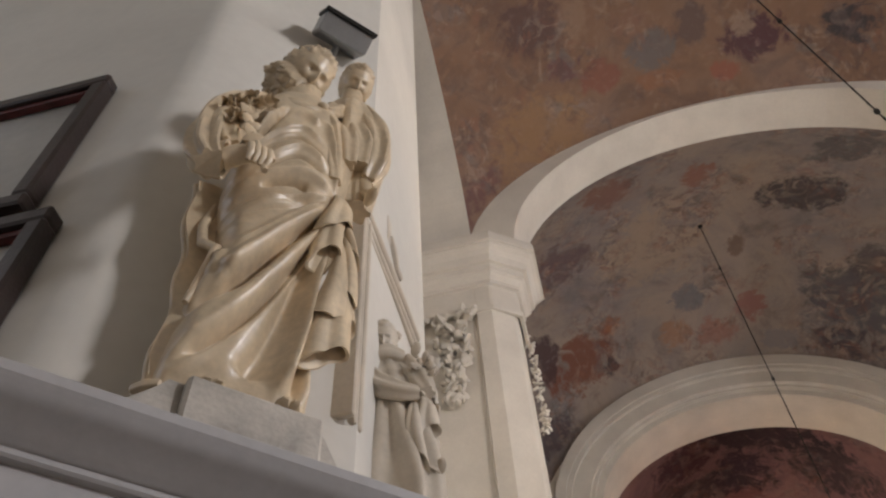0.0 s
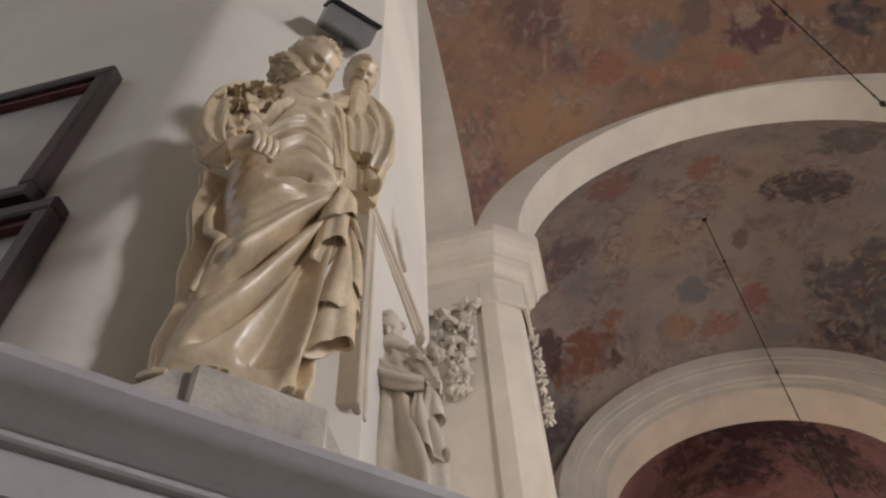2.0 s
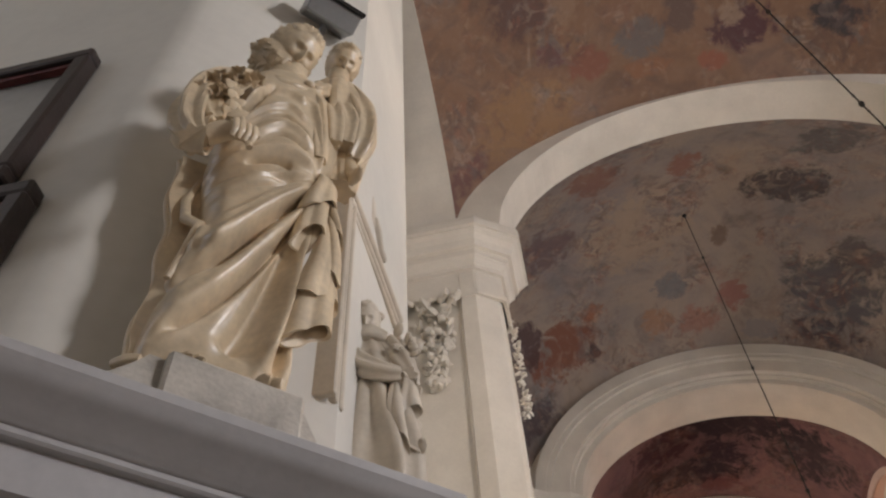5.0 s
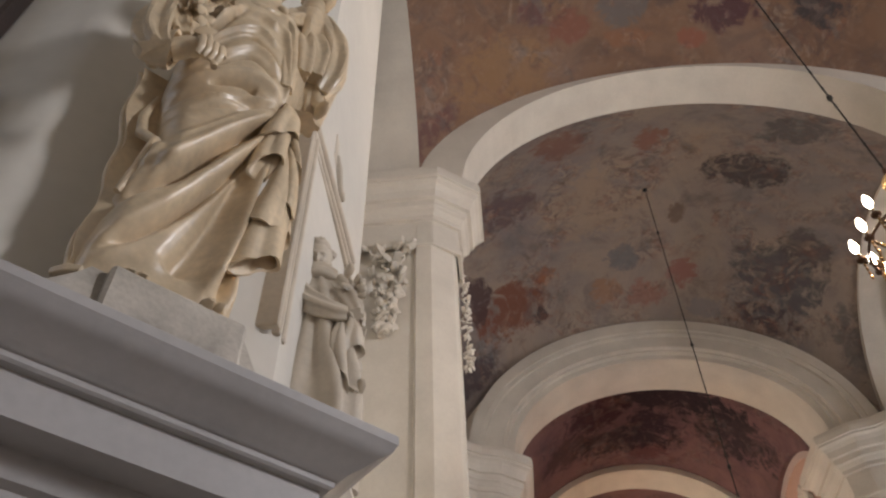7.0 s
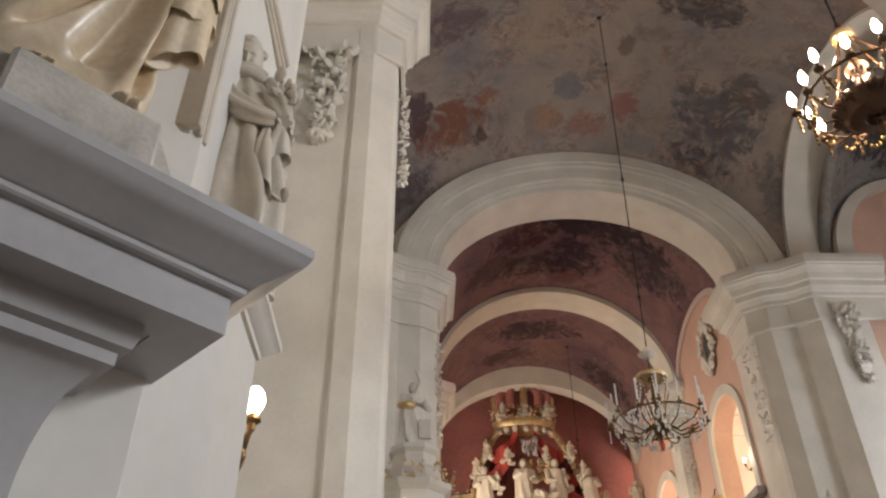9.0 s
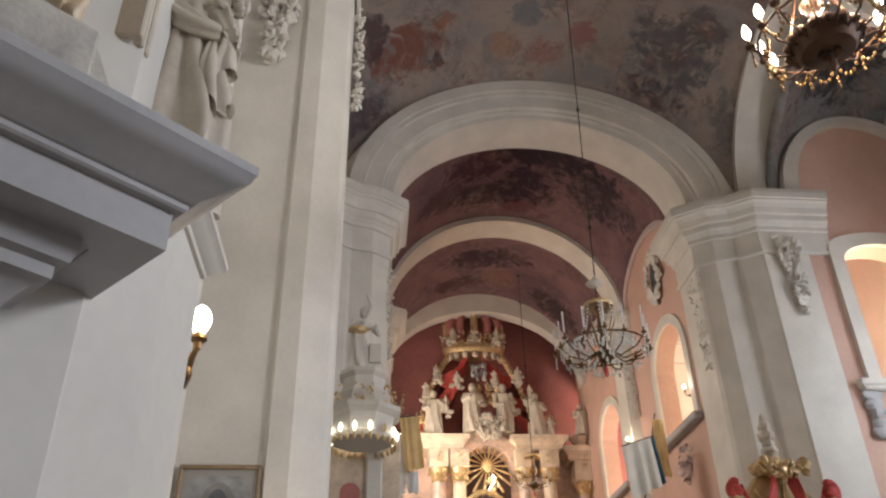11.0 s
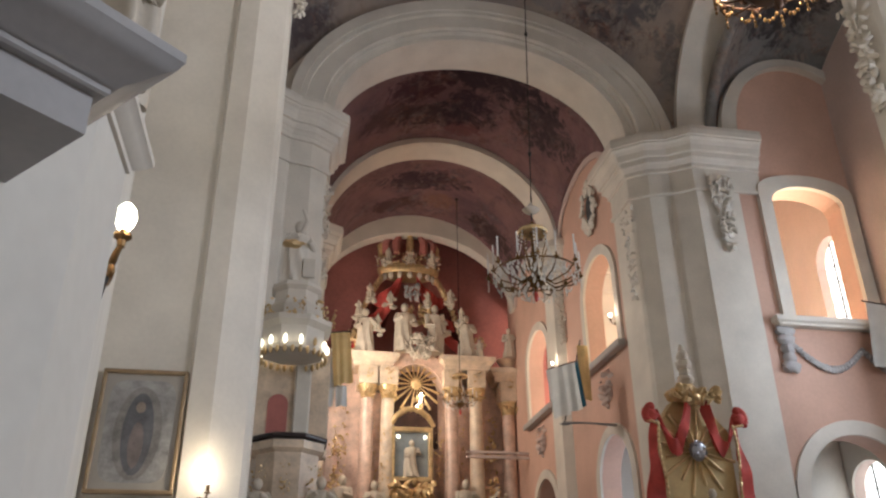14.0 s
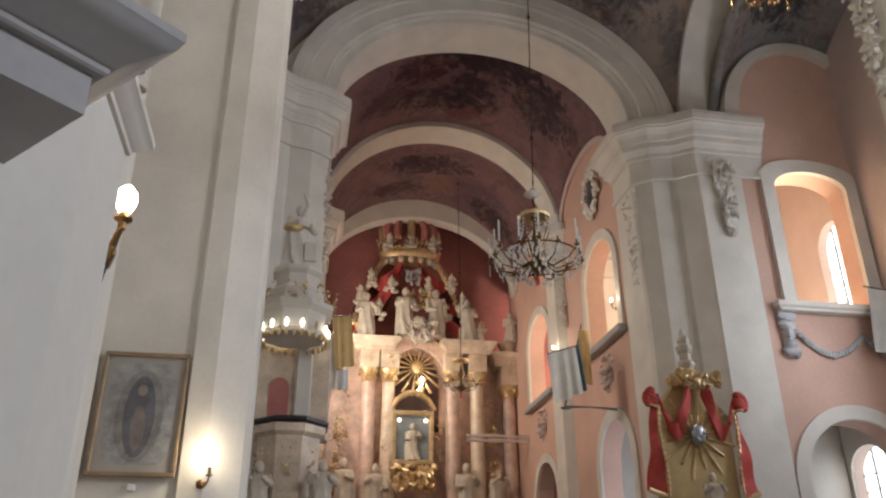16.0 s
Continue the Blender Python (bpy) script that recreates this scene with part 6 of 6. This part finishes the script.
bm = bmesh.new()
garland(bm, pose(0, -0.15, 6.15), 1.5, 0.7, 80, 95, 0.2, 0.3)
part("lower_carving", bm, GOLD, shrine2, "gilt carving below the shrine")
rnd = random.Random(11)
for k, (x, z, h) in enumerate(((-1.65, 10.19, 1.6), (-0.35, 10.3, 1.75), (0.6, 10.3, 1.75), (1.7, 10.19, 1.55), (3.15, 10.3, 1.05), (-3.1, 9.95, 1.2), (-2.2, 4.61, 1.75), (-1.2, 4.61, 1.6), (1.55, 4.61, 1.7), (2.55, 4.61, 1.5))):
    bm = bmesh.new()
    figure(bm, XC + x, 25.15 if z > 9 else 24.98, z, h, rnd.uniform(-30, 30), 50 + k, k in (1, 2))
    tagged(link_mesh("statue", bm, IVORY, None, True), "pale carved figure standing on the high altar", "statue", "figures on the high altar")
for x in (0.1, 3.15):
    bm = bmesh.new()
    if x < 1:
        garland(bm, pose(XC + x, 25.0, 10.75), 1.1, 0.7, 70, 97, 0.3, 0.5)
        ball(bm, (XC + x, 24.95, 10.75), (0.22, 0.16, 0.2), 14, 10, 0.3)
        tagged(link_mesh("carved_cartouche", bm, IVORY, None, True), "silvery carved cartouche over the altar arch", "cartouche")
    else:
        lathe(bm, [(0.0, 9.93), (0.3, 9.93), (0.32, 10.0), (0.2, 10.06), (0.3, 10.22), (0.36, 10.31), (0.0, 10.31)], 16, (XC + x, 25.5, 0))
        tagged(link_mesh("pedestal", bm, PALEMARBLE, None, True), "small marble pedestal under a carved figure", "pedestal")
# crown and red hangings above
crown = thing("baldachin", pose(XC - 0.2, 25.6, 0), "gilt carved crown with white figures above the altar", "baldachin")
bm = bmesh.new()
lathe(bm, [(0.0, 13.2), (0.95, 13.2), (1.05, 13.28), (1.08, 13.42), (1.0, 13.5), (0.9, 13.5), (0.0, 13.48)], 30, (0, 0, 0), 0.5)
part("rim", bm, GOLD, crown)
for k in range(9):
    a = math.pi + math.pi * k / 8
    bm = bmesh.new()
    garland(bm, pose(0.95 * math.cos(a), 0.5 * math.sin(a), 13.95), 0.42, 0.5, 20, 120 + k, 0.1, 0.1)
    part("crown_leaf", bm, GOLD if k % 2 else PALEMARBLE, crown)
    bm = bmesh.new()
    ball(bm, (0.9 * math.cos(a), 0.46 * math.sin(a), 13.08), (0.09, 0.07, 0.13), 8, 6, 0.2)
    part("tassel", bm, IVORY, crown)
for k in range(7):
    a = math.pi + math.pi * k / 6
    bm = bmesh.new()
    tube(bm, [(0.92 * math.cos(a), 0.46 * math.sin(a), 13.9), (0.98 * math.cos(a), 0.48 * math.sin(a), 14.3), (0.6 * math.cos(a), 0.3 * math.sin(a), 14.75), (0, 0, 14.8)], [0.13, 0.13, 0.09, 0.06], 8)
    part("crown_hoop", bm, GOLD if k in (0, 3, 6) else RED, crown)
bm = bmesh.new()
ball(bm, (0, 0, 14.95), (0.16, 0.16, 0.16), 12, 8)
part("orb", bm, IRON, crown)
bm = bmesh.new()
block(bm, -0.03, 0.03, -0.02, 0.02, 15.1, 15.4)
block(bm, -0.12, 0.12, -0.021, 0.021, 15.23, 15.29)
part("cross", bm, GOLD, crown, smooth=False)
hang = thing("red_hangings", pose(XC - 0.2, 25.7, 0), "red draped hangings gathered below the crown", "drapery")
for s in (-1, 1):
    for k in range(3):
        bm = bmesh.new()
        pts = []
        for i in range(24):
            t = i / 23
            x = s * (0.25 + (0.9 + 0.35 * k) * t ** (1.2 if k else 0.8))
            z = 13.05 - (0.75 + 0.9 * k) * t - 0.25 * math.sin(math.pi * t)
            pts.append(((x, -0.35 + 0.1 * math.sin(9 * t + k), z + 0.12), (x + s * 0.06, -0.3 + 0.1 * math.cos(8 * t), z - 0.22 - 0.15 * math.sin(math.pi * t))))
        ribbon(bm, pts, 0.2, 0.05)
        part("swag", bm, CLOTHRED, hang)
    bm = bmesh.new()
    cloth(bm, (s * 0.35, 0.1, 12.9), (s, 0, -0.55), (s * 0.25, 0, -1), 1.5, 1.7, 24, 10, 0.09, 4, 0.0)
    part("curtain", bm, material("dull_red_cloth", (0.20, 0.05, 0.045), 0.8, scale=4, fine=60, vary=0.2), hang)
    bm = bmesh.new()
    for i in range(14):
        t = i / 13
        ball(bm, (s * (0.95 + 0.9 * t), -0.3, 13.0 - 2.2 * t + 0.25 * math.sin(math.pi * t)), (0.1, 0.09, 0.13), 8, 6, 0.4)
    part("gilt_edge", bm, GOLD, hang)
bm = bmesh.new()
garland(bm, pose(XC - 0.12, 25.25, 12.75), 0.7, 0.6, 40, 140, 0.2, 0.4)
tagged(link_mesh("carved_cartouche", bm, GREYSTONE, None, True), "grey carved shield below the crown", "cartouche")

# small carved figures and gilt sprays round the crown and along the hangings
rnd = random.Random(23)
for k, (x, z, h) in enumerate(((-0.75, 13.52, 0.55), (0.0, 13.52, 0.6), (0.75, 13.52, 0.55), (-1.35, 12.1, 0.6), (1.4, 12.05, 0.6), (-1.7, 11.5, 0.55), (1.75, 11.45, 0.55), (-0.65, 11.95, 0.5), (0.6, 12.0, 0.5), (-1.05, 11.0, 0.6), (1.15, 11.0, 0.6), (2.35, 10.2, 0.7), (-2.3, 10.2, 0.7))):
    bm = bmesh.new()
    figure(bm, XC - 0.2 + x, 25.12 if z < 13 else 25.15, z, h, rnd.uniform(-50, 50), 150 + k, True)
    for i in range(8):
        ball(bm, (XC - 0.2 + x + rnd.uniform(-0.18, 0.18), 25.2 + rnd.uniform(-0.1, 0.1), z + rnd.uniform(-0.1, 0.25)), (0.1, 0.07, 0.07), 8, 6, 0.4)
    tagged(link_mesh("statue", bm, IVORY, None, True), "small pale carved figure among the red hangings", "statue", "small figures of the altar crown")
for k, (x, z, w, h) in enumerate(((-2.25, 8.9, 0.5, 2.6), (-1.18, 8.4, 0.3, 2.2), (1.6, 8.5, 0.36, 2.4), (2.6, 8.9, 0.5, 2.6), (-2.2, 6.2, 0.6, 1.4), (2.6, 6.2, 0.6, 1.4), (-1.9, 11.0, 0.6, 0.8), (2.1, 11.0, 0.6, 0.8), (0.1, 12.0, 0.9, 0.7))):
    bm = bmesh.new()
    garland(bm, pose(XC + x, 25.94 if z < 10 else 25.3, z), w, h, 46, 170 + k, 0.12, 0.3)
    tagged(link_mesh("gilt_spray", bm, GOLD, None, True), "gilt carved spray on the high altar", "carving", "gilt sprays of the high altar", "stuff")

# ---- star altar with red drapery on the right pier ----
star = thing("star_shrine", pose(6.98, 13.55, 0, 0, 0, 4), "gilt star shrine with red drapery against the pier", "shrine")
bm = bmesh.new()
block(bm, -0.72, 0.72, 0.0, 0.3, 0, 5.1, 0.02)
part("panel", bm, material("ochre_gilt_panel", (0.50, 0.36, 0.16), 0.45, 0.3, scale=3, fine=30, vary=0.12, bump=0.1), star, "dull gilt panel", smooth=False)
bm = bmesh.new()
loft(bm, [[(x, y, z) for x in (-0.72, 0.72) for y in (0.02, 0.28)][0:1] + [(0.72, 0.02, z), (0.72, 0.28, z), (-0.72, 0.28, z)] if z < 5.2 else [(-0.3, 0.06, z), (0.3, 0.06, z), (0.3, 0.26, z), (-0.3, 0.26, z)] for z in (5.1, 5.62)])
part("panel_top", bm, bpy.data.materials["ochre_gilt_panel"], star, smooth=False)
bm = bmesh.new()
ball(bm, (-0.02, -0.1, 4.72), (0.15, 0.09, 0.17), 14, 10, 0.25)
garland(bm, pose(-0.02, -0.08, 4.86), 0.3, 0.28, 26, 150, 0.12, 0.0)
part("silver_heart", bm, material("silver_leaf", (0.45, 0.46, 0.5), 0.35, 0.8, scale=9, fine=60, vary=0.2), star, "silvery carved centre")
for k in range(16):
    a = 2 * math.pi * k / 16 + 0.2
    L = 0.78 if k % 2 else 0.6
    ca, sa = math.cos(a), math.sin(a)
    bm = bmesh.new()
    loft(bm, [[(-0.02 + 0.12 * ca - w * sa, y, 4.72 + 0.12 * sa + w * ca) for w, y in ((-0.02, -0.015), (0.02, -0.015), (0.0, -0.06))], [(-0.02 + L * ca - w * sa, y, 4.72 + L * sa + w * ca) for w, y in ((-0.035, -0.01), (0.035, -0.01), (0.0, -0.03))]])
    part("ray", bm, GOLD, star, smooth=False)
bm = bmesh.new()
lathe(bm, [(0.0, 5.62), (0.3, 5.62), (0.42, 5.68), (0.46, 5.78), (0.4, 5.84), (0.2, 5.9), (0.12, 6.0), (0.0, 6.0)], 18, (0.05, 0.1, 0), 0.6)
garland(bm, pose(0.05, -0.12, 5.82), 0.95, 0.22, 50, 152, 0.1, 0.05)
part("gilt_canopy", bm, GOLD, star, "gilt carved canopy")
bm = bmesh.new()
for z, r in ((6.05, 0.16), (6.2, 0.11), (6.36, 0.15), (6.52, 0.11), (6.63, 0.06)):
    ball(bm, (0.05, 0.1, z), (r, r, 0.12), 12, 8, 0.35)
part("finial", bm, IVORY, star, "pale carved finial")
for s in (-1, 1):
    bm = bmesh.new()
    pts = []
    for i in range(26):
        t = i / 25
        x = 0.05 + s * (0.2 + 0.62 * t)
        z = 5.6 - 0.85 * math.sin(math.pi * min(1, t * 1.15) * 0.75) + 0.62 * max(0, t - 0.55)
        pts.append(((x, -0.12 - 0.05 * math.sin(12 * t), z + 0.13), (x - s * 0.08, -0.06 + 0.04 * math.cos(11 * t), z - 0.13)))
    ribbon(bm, pts, 0.2, 0.06)
    part("swag", bm, CLOTHRED, star, "red draped swag")
    bm = bmesh.new()
    for i in range(9):
        a = -0.6 + 2.4 * i / 8
        ball(bm, (s * 0.87 + 0.02 + 0.10 * math.cos(a) * s, -0.1, 5.32 + 0.14 * math.sin(a)), (0.09, 0.08, 0.06), 9, 7, 0.3, Euler((0, -a, 0)).to_matrix())
    ball(bm, (s * 0.87 + 0.02, -0.08, 5.32), (0.14, 0.12, 0.13), 12, 8, 0.3)
    part("rosette", bm, CLOTHRED, star, "red gathered rosette")
    bm = bmesh.new()
    pts = []
    for i in range(30):
        t = i / 29
        w = 0.06 + 0.22 * t
        pts.append(((s * (0.74 + 0.03 * math.sin(6 * t)), -0.08 - 0.04 * math.sin(14 * t), 5.2 - 1.55 * t), (s * (0.78 + w), -0.02 + 0.06 * math.sin(9 * t), 5.2 - 1.45 * t)))
    ribbon(bm, pts, 0.2, 0.04)
    part("hanging", bm, CLOTHRED, star, "red hanging cloth")
    bm = bmesh.new()
    for k in range(16):
        t = k / 15
        ball(bm, (s * (0.735 + 0.03 * math.sin(6 * t)), -0.12, 5.15 - 1.5 * t), (0.03, 0.03, 0.06), 7, 5, 0.2)
    for k in range(10):
        t = k / 9
        ball(bm, (s * (0.74 + 0.3 * t), -0.08, 3.64 + 0.1 * t), (0.04, 0.04, 0.05), 7, 5, 0.2)
    tube(bm, [(s * 0.75, -0.1, 5.17), (s * 0.88, -0.16, 5.19), (s * 0.98, -0.1, 5.22)], 0.025, 7)
    part("gilt_fringe", bm, GOLD, star, "gilt fringe and cord")
bm = bmesh.new()
figure(bm, 7.0, 13.25, 3.1, 0.95, 0, 33)
tagged(link_mesh("statue", bm, IVORY, None, True), "pale carved figure below the gilt star", "statue")

# ---- choir wall: opening surrounds, parapets, cartouche, crossbar, sconces ----
for y0, y1 in ((16.35, 18.35), (21.6, 23.7)):
    mid, half = (y0 + y1) / 2, (y1 - y0) / 2
    bm = bmesh.new()
    arch_ring(bm, [(y0, 7.75)] + arc_points(mid, half, 9.4, 0.9, 24) + [(y1, 7.75)], [(y0 - 0.22, 7.75)] + arc_points(mid, half + 0.22, 9.4, 1.15, 24) + [(y1 + 0.22, 7.75)], 6.93, 6.998, swap=True)
    tagged(link_mesh("trim_opening", bm, STUCCO, None), "cream stucco surround of a choir gallery opening", "trim", kind="structure")
    bm = bmesh.new()
    block(bm, 6.78, 6.998, y0 - 0.3, y1 + 0.3, 7.58, 7.74, 0.03)
    tagged(link_mesh("trim_sill", bm, GREYSTONE, None), "grey moulded sill of a choir gallery opening", "sill", kind="structure")
    bm = bmesh.new()
    garland(bm, pose(6.99, mid, 7.35, 0, 0, -90), 0.7, 0.8, 40, 170, 0.1, 0.5)
    tagged(link_mesh("stucco_ornament", bm, PALEPINK, None, True), "pale stucco ornament below the gallery opening", "ornament")
    bm = bmesh.new()
    arch_ring(bm, [(y0 + 0.05, 0)] + arc_points(mid, half - 0.05, 4.9, 1.0, 24) + [(y1 - 0.05, 0)], [(y0 - 0.2, 0)] + arc_points(mid, half + 0.2, 4.9, 1.25, 24) + [(y1 + 0.2, 0)], 6.94, 6.998, swap=True)
    tagged(link_mesh("trim_low_arch", bm, STUCCO, None), "cream stucco surround of a low choir arch", "trim", kind="structure")
cart = thing("stucco_cartouche", pose(6.985, 17.3, 11.7, 0, 0, -90), "oval dark painted cartouche in a white stucco frame", "cartouche")
bm = bmesh.new()
lathe(bm, [(0.0, 0.0), (0.42, 0.0), (0.42, 0.03), (0.0, 0.05)], 24, sq=0.7)
bmesh.ops.transform(bm, matrix=pose(0, 0, 0, 90, 90, 0), verts=bm.verts)
part("oval", bm, material("dark_slate_paint", (0.09, 0.10, 0.11), 0.5, scale=4, fine=30, vary=0.25), cart)
bm = bmesh.new()
rnd = random.Random(21)
for k in range(70):
    a = rnd.uniform(0, 2 * math.pi)
    r = rnd.uniform(0.95, 1.45)
    ball(bm, (0.34 * r * math.cos(a), -0.05 - rnd.uniform(0, 0.08), 0.48 * r * math.sin(a)), (0.1, 0.05, 0.07), 7, 5, 0.4, Euler((0, -a, 0)).to_matrix())
part("frame", bm, STUCCO, cart, "white stucco scrolls")
beam = bmesh.new()
block(beam, 5.05, 7.02, 24.2, 24.3, 6.92, 7.0, 0.01)
block(beam, 5.05, 7.02, 24.2, 24.3, 6.78, 6.86, 0.01)
block(beam, 5.2, 5.3, 24.21, 24.29, 6.84, 6.94)
tagged(link_mesh("crossbar", beam, PALEPINK, None), "pale pink wooden crossbar fixed to the choir wall", "bar")
for y, z in ((16.5, 8.25), (20.2, 8.3)):
    s = sconce(pose(6.97 if y < 19 else 6.73, y, z, 0, 0, -90), "brass wall sconce with a glowing bulb on the choir wall", 6.0)
for k, (x, z) in enumerate(((-2.45, 7.3), (2.45, 7.3), (-2.45, 6.4), (2.45, 6.2), (0.15, 8.75))):
    bm = bmesh.new()
    lathe(bm, [(0.004, 0), (0.05, 0.02), (0.055, 0.06), (0.03, 0.11), (0.003, 0.12)], 10, (XC + x, 24.8, z))
    tube(bm, [(XC + x, 24.8, z), (XC + x, 24.9, z - 0.1), (XC + x, 26.0, z - 0.05)], 0.02, 6)
    tagged(link_mesh("candle_lamp", bm, BULB if k in (4,) else GOLD, None, True), "small gilt candle lamp on the high altar", "lamp", "altar candle lamps")
    bm = bmesh.new()
    garland(bm, pose(XC + x, 24.95, z + 0.1), 0.5, 0.6, 26, 180 + k, 0.15, 0.4)
    tagged(link_mesh("gilt_carving", bm, GOLD, None, True), "gilt carved leaf cluster on the high altar", "carving", "gilt altar carvings")
bulb_light(XC + 0.15, 24.55, 8.85, 45, 0.03)
